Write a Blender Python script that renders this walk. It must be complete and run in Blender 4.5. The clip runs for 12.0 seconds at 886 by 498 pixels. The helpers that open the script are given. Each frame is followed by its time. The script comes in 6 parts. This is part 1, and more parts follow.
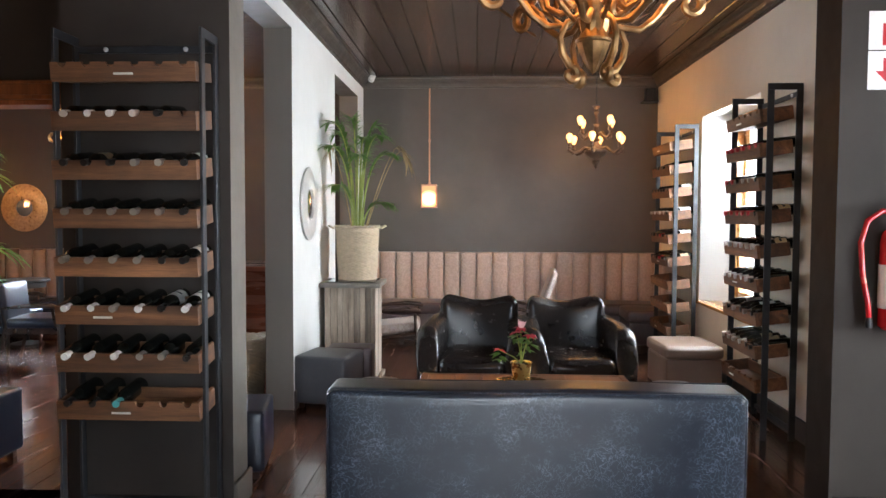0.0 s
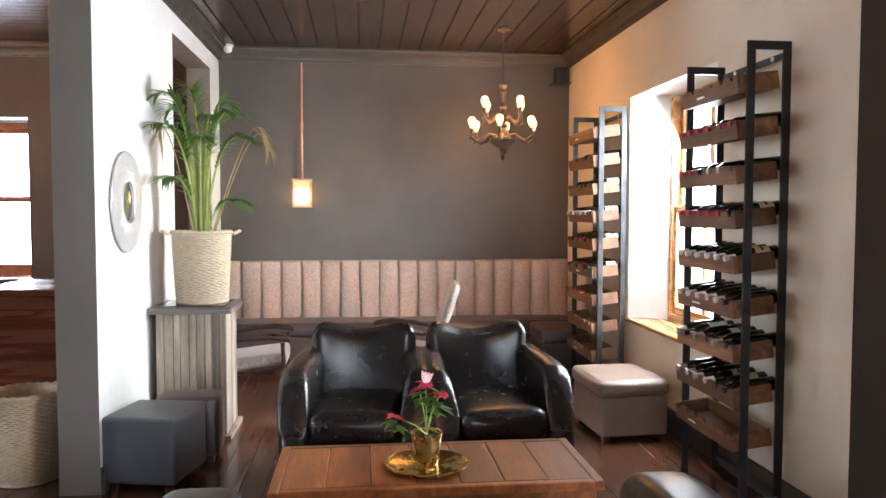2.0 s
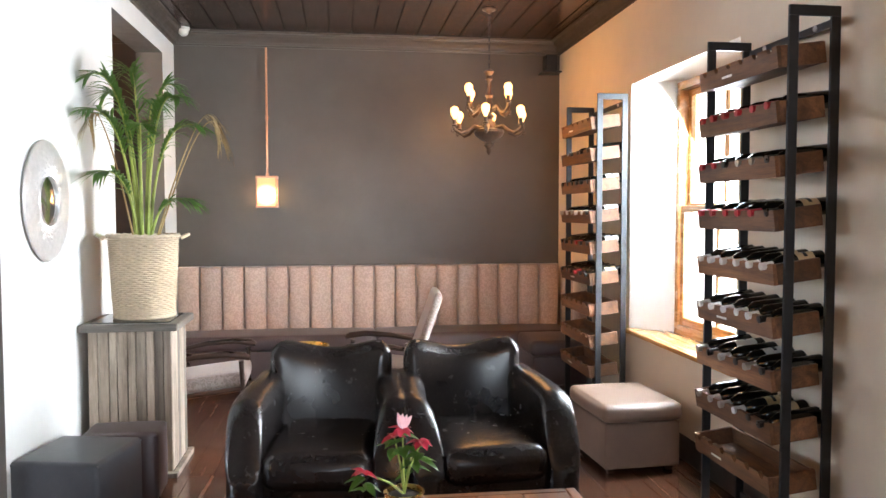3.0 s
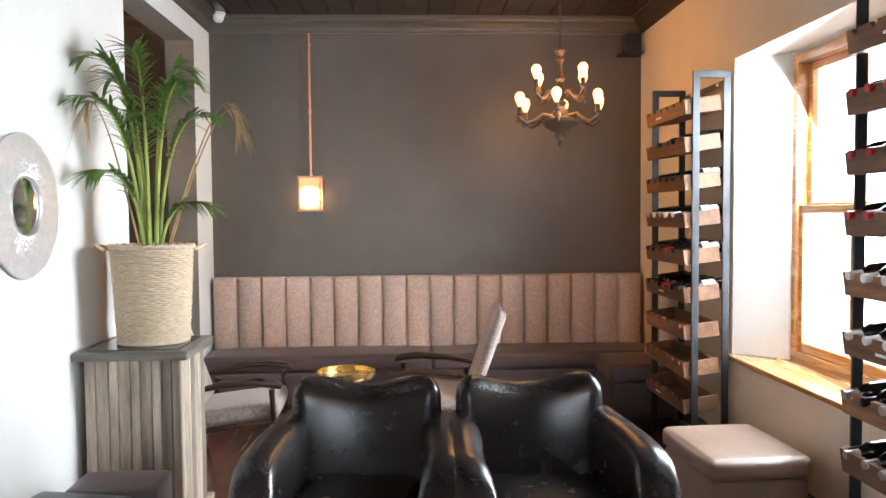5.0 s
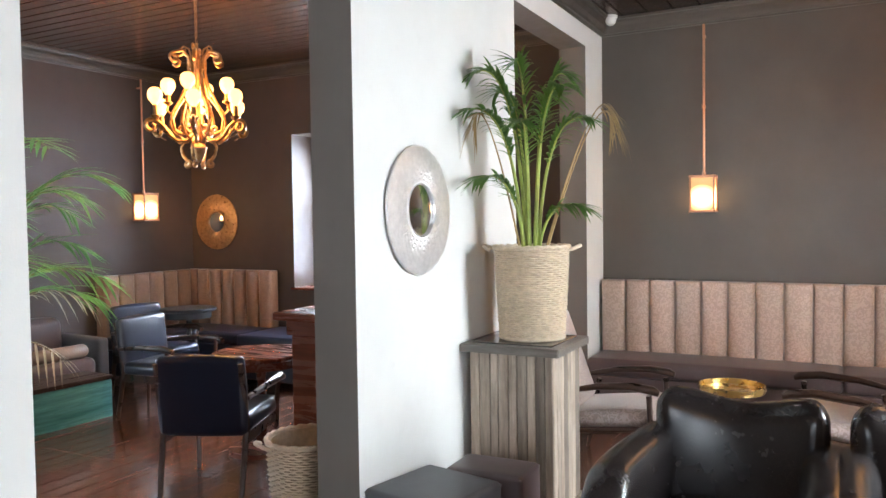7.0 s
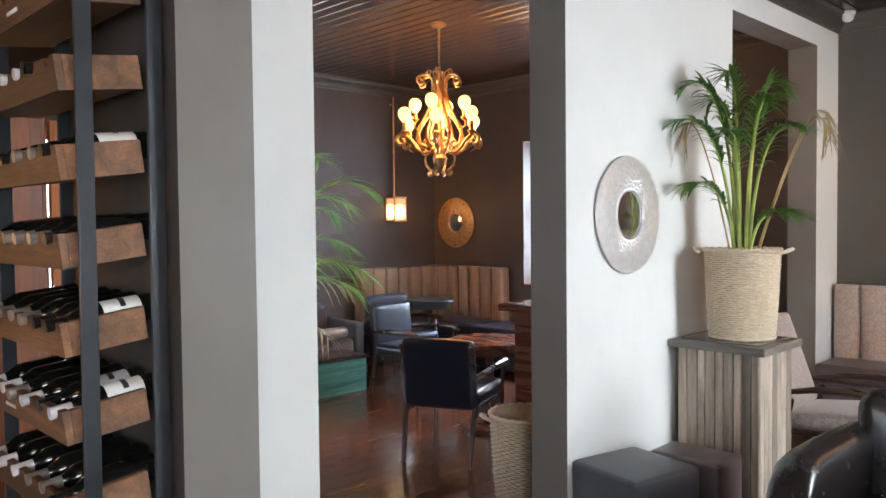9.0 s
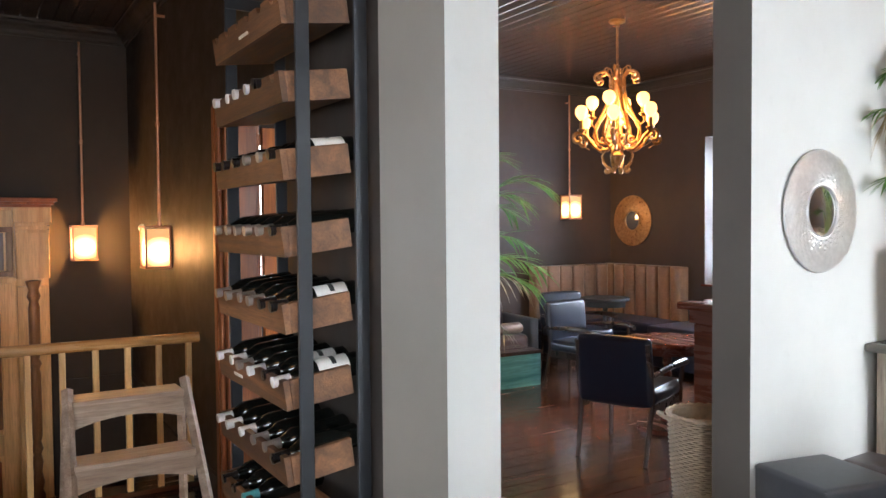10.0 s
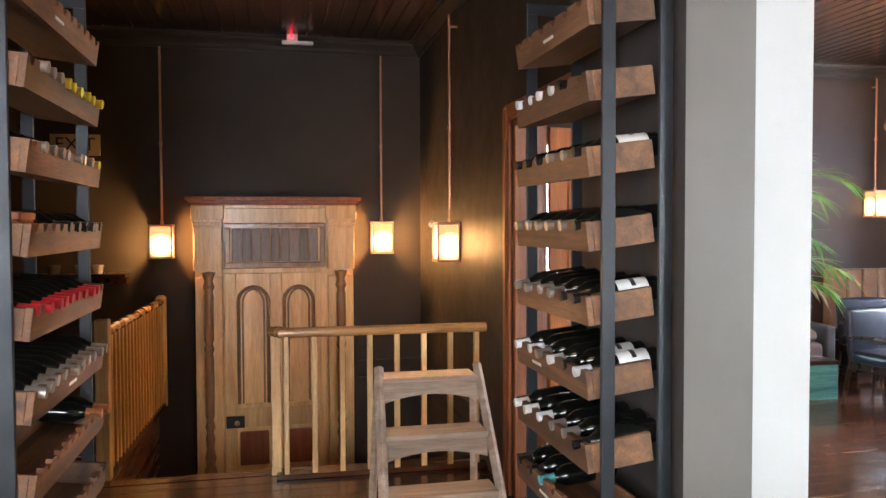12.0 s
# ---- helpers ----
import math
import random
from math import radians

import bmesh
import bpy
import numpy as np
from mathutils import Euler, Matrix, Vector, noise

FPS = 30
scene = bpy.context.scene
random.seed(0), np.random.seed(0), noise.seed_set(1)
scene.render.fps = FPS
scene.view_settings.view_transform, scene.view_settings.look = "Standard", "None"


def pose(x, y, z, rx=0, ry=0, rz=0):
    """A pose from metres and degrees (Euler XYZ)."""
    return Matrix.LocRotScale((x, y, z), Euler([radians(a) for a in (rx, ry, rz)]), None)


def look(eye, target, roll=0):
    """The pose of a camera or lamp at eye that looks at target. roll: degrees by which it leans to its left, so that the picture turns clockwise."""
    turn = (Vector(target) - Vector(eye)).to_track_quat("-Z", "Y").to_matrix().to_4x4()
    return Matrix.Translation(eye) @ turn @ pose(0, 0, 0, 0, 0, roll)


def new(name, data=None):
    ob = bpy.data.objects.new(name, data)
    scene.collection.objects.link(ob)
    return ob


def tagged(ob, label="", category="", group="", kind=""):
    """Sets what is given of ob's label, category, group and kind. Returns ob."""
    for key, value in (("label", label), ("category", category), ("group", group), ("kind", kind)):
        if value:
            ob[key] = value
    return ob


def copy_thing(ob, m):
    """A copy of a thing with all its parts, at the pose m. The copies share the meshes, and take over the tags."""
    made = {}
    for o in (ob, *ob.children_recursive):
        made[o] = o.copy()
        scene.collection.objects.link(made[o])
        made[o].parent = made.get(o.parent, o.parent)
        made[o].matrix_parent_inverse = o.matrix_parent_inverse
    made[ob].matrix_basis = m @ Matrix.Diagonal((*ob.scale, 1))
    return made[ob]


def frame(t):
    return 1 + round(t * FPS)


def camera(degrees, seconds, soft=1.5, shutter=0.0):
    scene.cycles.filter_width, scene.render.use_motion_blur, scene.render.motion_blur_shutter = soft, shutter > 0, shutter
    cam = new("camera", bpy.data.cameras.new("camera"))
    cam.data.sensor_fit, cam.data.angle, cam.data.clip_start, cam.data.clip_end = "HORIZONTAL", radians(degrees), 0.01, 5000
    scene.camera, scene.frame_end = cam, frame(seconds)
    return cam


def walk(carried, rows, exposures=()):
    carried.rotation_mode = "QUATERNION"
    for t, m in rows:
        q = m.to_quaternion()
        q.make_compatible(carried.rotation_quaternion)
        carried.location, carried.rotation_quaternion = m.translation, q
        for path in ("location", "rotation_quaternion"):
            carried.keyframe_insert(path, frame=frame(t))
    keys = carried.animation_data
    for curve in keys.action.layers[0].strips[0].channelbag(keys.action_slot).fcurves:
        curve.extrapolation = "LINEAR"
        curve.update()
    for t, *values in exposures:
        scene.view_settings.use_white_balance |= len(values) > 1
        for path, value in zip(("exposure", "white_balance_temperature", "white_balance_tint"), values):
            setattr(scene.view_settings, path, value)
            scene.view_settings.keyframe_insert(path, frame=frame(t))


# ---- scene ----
cam = camera(60.1, 12.0)
METRES, EYE, TILT, LEAN, TURN = 4.0, 1.5, 0.0, 0.0, 2.5
ROWS = [
    (0.0, 0.0, 0.0, 0.0, 0.01, -2.79, -0.2),
    (0.5, -0.006, 0.0963, -0.0011, -2.84, -2.76, -0.23),
    (1.0, -0.0033, 0.1927, -0.0009, -5.3, -2.77, -0.22),
    (1.5, 0.0025, 0.2859, 0.0008, -7.18, -2.79, -0.18),
    (2.0, 0.0185, 0.373, 0.0008, -8.6, -2.78, -0.08),
    (2.5, 0.0324, 0.4597, -0.0001, -9.54, -2.76, -0.01),
    (4.5, 0.0693, 0.705, 0.0012, -10.78, -2.71, 0.16),
    (5.0, 0.0839, 0.7381, 0.0027, -5.15, -2.59, 0.47),
    (5.5, 0.1025, 0.7587, 0.0034, 4.18, -2.33, 0.81),
    (6.0, 0.1165, 0.7671, 0.0039, 13.17, -2.24, 0.92),
    (6.5, 0.1223, 0.7705, 0.003, 19.84, -2.15, 0.88),
    (7.0, 0.1292, 0.7663, 0.0014, 25.16, -2.09, 0.82),
    (9.0, 0.2166, 0.6819, 0.006, 42.79, -1.92, 0.57),
    (9.5, 0.2295, 0.6683, 0.004, 49.49, -1.89, 0.55),
    (10.0, 0.2362, 0.6546, 0.0029, 55.63, -1.88, 0.48),
    (10.5, 0.2407, 0.6418, 0.002, 61.2, -1.89, 0.4),
    (11.0, 0.2425, 0.6318, 0.0013, 66.25, -1.87, 0.34),
    (11.5, 0.2402, 0.6244, 0.0005, 70.83, -1.88, 0.26),
    (12.0, 0.2393, 0.62, 0.0007, 75.06, -1.89, 0.21),
]

EXPOSURE = [(0.0, 0.22), (1.0, 0.45), (2.5, 0.74), (4.5, 0.52), (6.5, 0.37), (9.5, 0.08), (12.0, 0.55)]
walk(cam, [(t, pose(0, 0, EYE, TILT, LEAN, TURN) @ pose(METRES * x, METRES * y, METRES * z, 90 + pitch, roll, yaw)) for t, x, y, z, yaw, pitch, roll in ROWS], EXPOSURE)

# ------------------------------------------------------------ world and light
world = bpy.data.worlds.new("sky")
scene.world = world
world.use_nodes = True
wn = world.node_tree
sky = wn.nodes.new("ShaderNodeTexSky")
sky.sky_type = "NISHITA"
sky.sun_disc = False
sky.sun_elevation = radians(48)
sky.sun_rotation = radians(80)
wn.links.new(sky.outputs[0], wn.nodes["Background"].inputs[0])
wn.nodes["Background"].inputs[1].default_value = 0.12

sun = new("sun", bpy.data.lights.new("sun", "SUN"))
sun.data.energy, sun.data.angle, sun.data.color = 2.0, radians(3), (1.0, 0.95, 0.88)
sun.matrix_world = look((9, 2.0, 9), (2.3, 6.2, 0.7))


def area(name, eye, target, w, h, power, color):
    ob = new(name, bpy.data.lights.new(name, "AREA"))
    ob.data.shape, ob.data.size, ob.data.size_y = "RECTANGLE", w, h
    ob.data.energy, ob.data.color = power, color
    ob.matrix_world = look(eye, target)
    return ob


DINING_X = -5.95
DAY = (0.66, 0.82, 1.0)
area("lounge_window_light", (2.60, 6.68, 1.55), (-0.4, 7.1, 0.2), 1.05, 1.7, 205, (0.80, 0.905, 1.0))
area("dining_window_light", (-3.86, 9.80, 1.6), (-3.7, 7.0, 0.7), 1.1, 1.45, 230, (0.66, 0.80, 1.0))
area("entrance_window_light", (0.3, -2.62, 1.25), (0.3, 2.0, 0.2), 2.5, 2.4, 100, DAY)
area("front_window_light", (3.62, 1.4, 1.6), (0.0, 2.4, 0.9), 1.5, 1.6, 180, (0.82, 0.91, 1.0))
# added fill lamp behind an unseen west opening, to brighten palm and chairs
area("dining_fill_light", (DINING_X - 0.12, 5.0, 1.55), (-3.0, 6.6, 0.9), 1.3, 1.5, 90, (0.62, 0.80, 1.0))


def bulb_light(name, x, y, z, power, radius=0.03, color=(1.0, 0.47, 0.15)):
    ob = new(name, bpy.data.lights.new(name, "POINT"))
    ob.data.energy, ob.data.color, ob.data.shadow_soft_size = power, color, radius
    ob.location = (x, y, z)
    return ob


# ------------------------------------------------------------ mesh building
class Mesh:
    """Collects plain geometry for one mesh."""

    def __init__(self):
        self.v, self.f, self.m = [], [], []

    def add(self, verts, faces, mi=0):
        o = len(self.v)
        self.v += [tuple(p) for p in verts]
        self.f += [tuple(i + o for i in f) for f in faces]
        self.m += [mi] * len(faces)
        return self

    def box(self, x0, x1, y0, y1, z0, z1, mi=0, m=None):
        vs = [Vector((x, y, z)) for z in (z0, z1) for y in (y0, y1) for x in (x0, x1)]
        if m is not None:
            vs = [m @ p for p in vs]
        return self.add(vs, [(0, 2, 3, 1), (4, 5, 7, 6), (0, 1, 5, 4), (2, 6, 7, 3), (0, 4, 6, 2), (1, 3, 7, 5)], mi)

    def chamfer(self, x0, x1, y0, y1, z0, z1, c=0.004, mi=0, m=None):
        """A box with its long edges cut: bevelled in plan and at the top."""
        pts = []
        for z, k in ((z0, 0), (z1 - c, 0), (z1, c)):
            for x, y in ((x0 + k + c, y0 + k), (x1 - k - c, y0 + k), (x1 - k, y0 + k + c), (x1 - k, y1 - k - c),
                         (x1 - k - c, y1 - k), (x0 + k + c, y1 - k), (x0 + k, y1 - k - c), (x0 + k, y0 + k + c)):
                pts.append(Vector((x, y, z)))
        if m is not None:
            pts = [m @ p for p in pts]
        fs = [tuple(range(7, -1, -1)), tuple(range(16, 24))]
        for r in (0, 8):
            fs += [(r + i, r + (i + 1) % 8, r + 8 + (i + 1) % 8, r + 8 + i) for i in range(8)]
        return self.add(pts, fs, mi)

    def lathe(self, profile, seg=16, m=None, mi=0, ripple=None):
        vs, fs = [], []
        for k, (r, z) in enumerate(profile):
            for i in range(seg):
                a = 2 * math.pi * i / seg
                q = r if ripple is None else r + ripple(k, i)
                vs.append(Vector((q * math.cos(a), q * math.sin(a), z)))
        for k in range(len(profile) - 1):
            for i in range(seg):
                j = (i + 1) % seg
                fs.append((k * seg + i, k * seg + j, (k + 1) * seg + j, (k + 1) * seg + i))
        if profile[0][0] > 1e-5:
            fs.append(tuple(range(seg - 1, -1, -1)))
        if profile[-1][0] > 1e-5:
            fs.append(tuple((len(profile) - 1) * seg + i for i in range(seg)))
        if m is not None:
            vs = [m @ p for p in vs]
        return self.add(vs, fs, mi)

    def tube(self, path, radii, seg=8, mi=0, m=None):
        pts = [Vector(p) for p in path]
        if not isinstance(radii, (list, tuple)):
            radii = [radii] * len(pts)
        vs, fs = [], []
        up = Vector((0.03, 0.02, 1))
        side = None
        for k, p in enumerate(pts):
            d = (pts[min(k + 1, len(pts) - 1)] - pts[max(k - 1, 0)]).normalized()
            if side is None:
                side = d.cross(up if abs(d.z) < 0.95 else Vector((1, 0.02, 0))).normalized()
            else:
                side = (side - d * side.dot(d)).normalized()
            other = d.cross(side)
            for i in range(seg):
                a = 2 * math.pi * i / seg
                vs.append(p + (side * math.cos(a) + other * math.sin(a)) * radii[k])
        for k in range(len(pts) - 1):
            for i in range(seg):
                j = (i + 1) % seg
                fs.append((k * seg + i, k * seg + j, (k + 1) * seg + j, (k + 1) * seg + i))
        fs += [tuple(range(seg - 1, -1, -1)), tuple((len(pts) - 1) * seg + i for i in range(seg))]
        if m is not None:
            vs = [m @ p for p in vs]
        return self.add(vs, fs, mi)

    def soft(self, x0, x1, y0, y1, z0, z1, r=0.04, n=7, puff=0.0, mi=0, m=None, shape=None):
        """A rounded, optionally puffed box; shape(p) may move each point."""
        c = Vector(((x0 + x1) / 2, (y0 + y1) / 2, (z0 + z1) / 2))
        h = Vector(((x1 - x0) / 2, (y1 - y0) / 2, (z1 - z0) / 2))
        r = min(r, h.x, h.y, h.z)
        index, vs, fs = {}, [], []

        def point(p):
            key = tuple(round(q, 5) for q in p)
            if key not in index:
                s = Vector([p[i] * h[i] for i in range(3)])
                inner = Vector([max(-(h[i] - r), min(h[i] - r, s[i])) for i in range(3)])
                d = s - inner
                q = inner + (d.normalized() * r if d.length > 1e-9 else d)
                if puff:
                    for i in range(3):
                        j, k = (i + 1) % 3, (i + 2) % 3
                        if abs(abs(p[i]) - 1) < 1e-6:
                            q[i] += math.copysign(puff, p[i]) * (1 - p[j] ** 2) * (1 - p[k] ** 2)
                q = q + c
                if shape:
                    q = Vector(shape(q))
                index[key] = len(vs)
                vs.append(m @ q if m is not None else q)
            return index[key]

        ticks = []
        for i in range(3):
            e = r / h[i]
            mid = n if 2 * h[i] > 0.05 else 2
            t = [-1, -1 + e * 0.3, -1 + e * 0.65] if e < 0.98 else [-1, -0.6]
            inner = [(-1 + e) + (2 - 2 * e) * k / mid for k in range(mid + 1)] if e < 0.98 else [0]
            t = t + inner + [-q for q in t[::-1]]
            ticks.append(t)
        for i in range(3):
            j, k = (i + 1) % 3, (i + 2) % 3
            for s in (-1, 1):
                for a in range(len(ticks[j]) - 1):
                    for b in range(len(ticks[k]) - 1):
                        quad = []
                        for u, w in ((a, b), (a + 1, b), (a + 1, b + 1), (a, b + 1)):
                            p = [0, 0, 0]
                            p[i], p[j], p[k] = s, ticks[j][u], ticks[k][w]
                            quad.append(point(p))
                        fs.append(tuple(quad if s > 0 else quad[::-1]))
        return self.add(vs, fs, mi)

    def data(self, name, mats, smooth=False):
        me = bpy.data.meshes.new(name)
        me.from_pydata(self.v, [], self.f)
        for mt in mats if isinstance(mats, (list, tuple)) else [mats]:
            me.materials.append(mt)
        me.polygons.foreach_set("material_index", self.m)
        if smooth:
            me.polygons.foreach_set("use_smooth", [True] * len(me.polygons))
            me.set_sharp_from_angle(angle=radians(38))
        me.update()
        return me


def part(name, mesh, material, parent=None, label="", smooth=False):
    """Links one mesh object, under a thing or a part where parent is given."""
    ob = new(name, mesh if isinstance(mesh, bpy.types.Mesh) else mesh.data(name, material, smooth))
    if parent is not None:
        ob.parent = parent
    if label:
        ob["label"] = label
    return ob


def thing(name, label, category, group="", at=None):
    ob = new(name)
    ob.empty_display_size = 0.1
    if at is not None:
        ob.matrix_world = at
    return tagged(ob, label, category, group)


def structure(name, mesh, mats, label="", smooth=False):
    return tagged(part(name, mesh, mats, None, "", smooth), label, name.split("_")[0], "", "structure")


# ------------------------------------------------------------ materials
def nodes_of(name):
    mt = bpy.data.materials.new(name)
    mt.use_nodes = True
    return mt, mt.node_tree, mt.node_tree.nodes["Principled BSDF"]


def link(tree, a, b):
    tree.links.new(a, b)


def coords(tree, scale=(1, 1, 1), random_shift=True, world_space=False):
    mapping = tree.nodes.new("ShaderNodeMapping")
    mapping.inputs["Scale"].default_value = scale
    if world_space:
        link(tree, tree.nodes.new("ShaderNodeNewGeometry").outputs["Position"], mapping.inputs["Vector"])
        return mapping.outputs[0]
    tc = tree.nodes.new("ShaderNodeTexCoord")
    if random_shift:
        info = tree.nodes.new("ShaderNodeObjectInfo")
        mul = tree.nodes.new("ShaderNodeMath")
        mul.operation = "MULTIPLY"
        mul.inputs[1].default_value = 37.0
        link(tree, info.outputs["Random"], mul.inputs[0])
        add = tree.nodes.new("ShaderNodeVectorMath")
        link(tree, tc.outputs["Object"], add.inputs[0])
        link(tree, mul.outputs[0], add.inputs[1])
        link(tree, add.outputs[0], mapping.inputs["Vector"])
    else:
        link(tree, tc.outputs["Object"], mapping.inputs["Vector"])
    return mapping.outputs[0]


def noise_tex(tree, vec, scale, detail=4.0, rough=0.55, distortion=0.0):
    n = tree.nodes.new("ShaderNodeTexNoise")
    n.inputs["Scale"].default_value = scale
    n.inputs["Detail"].default_value = detail
    n.inputs["Roughness"].default_value = rough
    n.inputs["Distortion"].default_value = distortion
    link(tree, vec, n.inputs["Vector"])
    return n.outputs["Fac"]


def ramp(tree, fac, stops):
    r = tree.nodes.new("ShaderNodeValToRGB")
    el = r.color_ramp.elements
    while len(el) < len(stops):
        el.new(0.5)
    for e, (p, c) in zip(el, stops):
        e.position, e.color = p, (*c, 1) if len(c) == 3 else c
    link(tree, fac, r.inputs[0])
    return r.outputs[0]


def mix(tree, fac, a, b, mode="MIX"):
    n = tree.nodes.new("ShaderNodeMix")
    n.data_type, n.blend_type = "RGBA", mode
    for sock, val in ((n.inputs[0], fac), (n.inputs[6], a), (n.inputs[7], b)):
        if isinstance(val, bpy.types.NodeSocket):
            link(tree, val, sock)
        else:
            sock.default_value = val if not isinstance(val, tuple) or len(val) == 4 else (*val, 1)
    return n.outputs[2]


def bump(tree, bsdf, height, strength=0.2, distance=0.01, chain=None):
    b = tree.nodes.new("ShaderNodeBump")
    b.inputs["Strength"].default_value = strength
    b.inputs["Distance"].default_value = distance
    link(tree, height, b.inputs["Height"])
    if chain is not None:
        link(tree, chain, b.inputs["Normal"])
    link(tree, b.outputs[0], bsdf.inputs["Normal"])
    return b.outputs[0]


def rough_map(tree, bsdf, fac, lo, hi):
    r = tree.nodes.new("ShaderNodeMapRange")
    r.inputs["To Min"].default_value, r.inputs["To Max"].default_value = lo, hi
    r.inputs["From Min"].default_value, r.inputs["From Max"].default_value = 0.3, 0.7
    link(tree, fac, r.inputs["Value"])
    link(tree, r.outputs[0], bsdf.inputs["Roughness"])


def paint(name, color, rough=0.6, vary=0.12, wave=0.02, grain=0.12, gloss=0.28):
    """Wall paint on uneven plaster: broad patches, roller grain, slow waves."""
    mt, t, b = nodes_of(name)
    v = coords(t, world_space=True)
    big = noise_tex(t, v, 1.3, 5, 0.6)
    dark = tuple(c * (1 - vary) for c in color)
    light = tuple(min(1, c * (1 + vary)) for c in color)
    col = ramp(t, big, [(0.3, dark), (0.7, light)])
    scuff = noise_tex(t, v, 9.0, 6, 0.7)
    col = mix(t, ramp(t, scuff, [(0.60, (0, 0, 0)), (0.78, (0.25, 0.25, 0.25))]), col, tuple(c * 0.8 for c in color))
    link(t, col, b.inputs["Base Color"])
    rough_map(t, b, scuff, rough - 0.07, rough + 0.07)
    b.inputs["Specular IOR Level"].default_value = gloss
    first = bump(t, b, noise_tex(t, v, 2.6, 2, 0.4), 0.5, wave)
    bump(t, b, noise_tex(t, v, 160, 3, 0.6), grain, 0.002, first)
    return mt


def wood(name, dark, light, axis=0, rough=0.45, ring=7.0, spread=0.3, bumpy=0.25, coat=0.0, stain=0.0, world_space=False):
    """Sawn or varnished timber, its grain along the given local axis."""
    mt, t, b = nodes_of(name)
    scale = [1.0, 1.0, 1.0]
    scale[axis] = 0.07
    v = coords(t, tuple(scale), world_space=world_space)
    g = noise_tex(t, v, ring * 2.2, 5, 0.62, 0.8)
    fine = noise_tex(t, v, ring * 22, 3, 0.7)
    col = ramp(t, g, [(0.30, dark), (0.52, tuple((a + c) / 2 for a, c in zip(dark, light))), (0.72, light)])
    col = mix(t, ramp(t, fine, [(0.45, (0, 0, 0)), (0.75, (0.5, 0.5, 0.5))]), col, tuple(c * 0.55 for c in dark))
    info = t.nodes.new("ShaderNodeObjectInfo")
    tone = ramp(t, info.outputs["Random"], [(0, (1 - spread,) * 3), (1, (1 + spread, 1 + spread * 0.9, 1 + spread * 0.8))])
    col = mix(t, 1.0, col, tone, "MULTIPLY")
    if stain:
        s = noise_tex(t, coords(t, (1, 1, 1)), 3.1, 4, 0.6)
        col = mix(t, ramp(t, s, [(0.48, (0, 0, 0)), (0.7, (stain,) * 3)]), col, tuple(c * 0.35 for c in dark))
    link(t, col, b.inputs["Base Color"])
    rough_map(t, b, g, rough - 0.08, rough + 0.1)
    b.inputs["Coat Weight"].default_value = coat
    b.inputs["Coat Roughness"].default_value = 0.12
    bump(t, b, fine, bumpy, 0.003)
    return mt


def leather(name, color, worn, rough=0.32, crack=0.5, amount=0.35, scale=60.0, net=16.0, vein=None):
    """Aged leather: pebble grain, creases and a worn lighter tone on patches."""
    mt, t, b = nodes_of(name)
    v = coords(t)
    vor = t.nodes.new("ShaderNodeTexVoronoi")
    vor.feature = "DISTANCE_TO_EDGE"
    vor.inputs["Scale"].default_value = scale
    link(t, v, vor.inputs["Vector"])
    crease = t.nodes.new("ShaderNodeTexVoronoi")
    crease.feature = "DISTANCE_TO_EDGE"
    crease.inputs["Scale"].default_value = net
    warp = t.nodes.new("ShaderNodeVectorMath")
    nn = t.nodes.new("ShaderNodeTexNoise")
    nn.inputs["Scale"].default_value = 9.0
    nn.inputs["Detail"].default_value = 5.0
    link(t, v, nn.inputs["Vector"])
    sc = t.nodes.new("ShaderNodeVectorMath")
    sc.operation = "SCALE"
    sc.inputs["Scale"].default_value = 0.22
    link(t, nn.outputs["Color"], sc.inputs[0])
    link(t, v, warp.inputs[0])
    link(t, sc.outputs[0], warp.inputs[1])
    link(t, warp.outputs[0], crease.inputs["Vector"])
    patch = noise_tex(t, v, 3.2, 5, 0.65)
    line = ramp(t, crease.outputs["Distance"], [(0.0, (1, 1, 1)), (0.035 if vein is None else 0.075, (0, 0, 0))])
    where = mix(t, 1.0, line, ramp(t, patch, [(0.45, (0, 0, 0)), (0.62, (crack,) * 3)]), "MULTIPLY")
    col = mix(t, ramp(t, patch, [(0.4, (0, 0, 0)), (0.75, (amount,) * 3)]), color, worn)
    col = mix(t, where, col, vein if vein is not None else tuple(min(1, c * 2.2) for c in worn))
    link(t, col, b.inputs["Base Color"])
    rough_map(t, b, noise_tex(t, v, 14, 4, 0.6), rough - 0.008, rough + 0.016)
    b.inputs["Specular IOR Level"].default_value = 0.55
    first = bump(t, b, vor.outputs["Distance"], 0.16, 0.0015)
    second = bump(t, b, noise_tex(t, v, 5, 2, 0.4), 0.05, 0.006, first)
    bump(t, b, crease.outputs["Distance"], 0.05 if vein is None else 0.10, 0.002, second)
    return mt


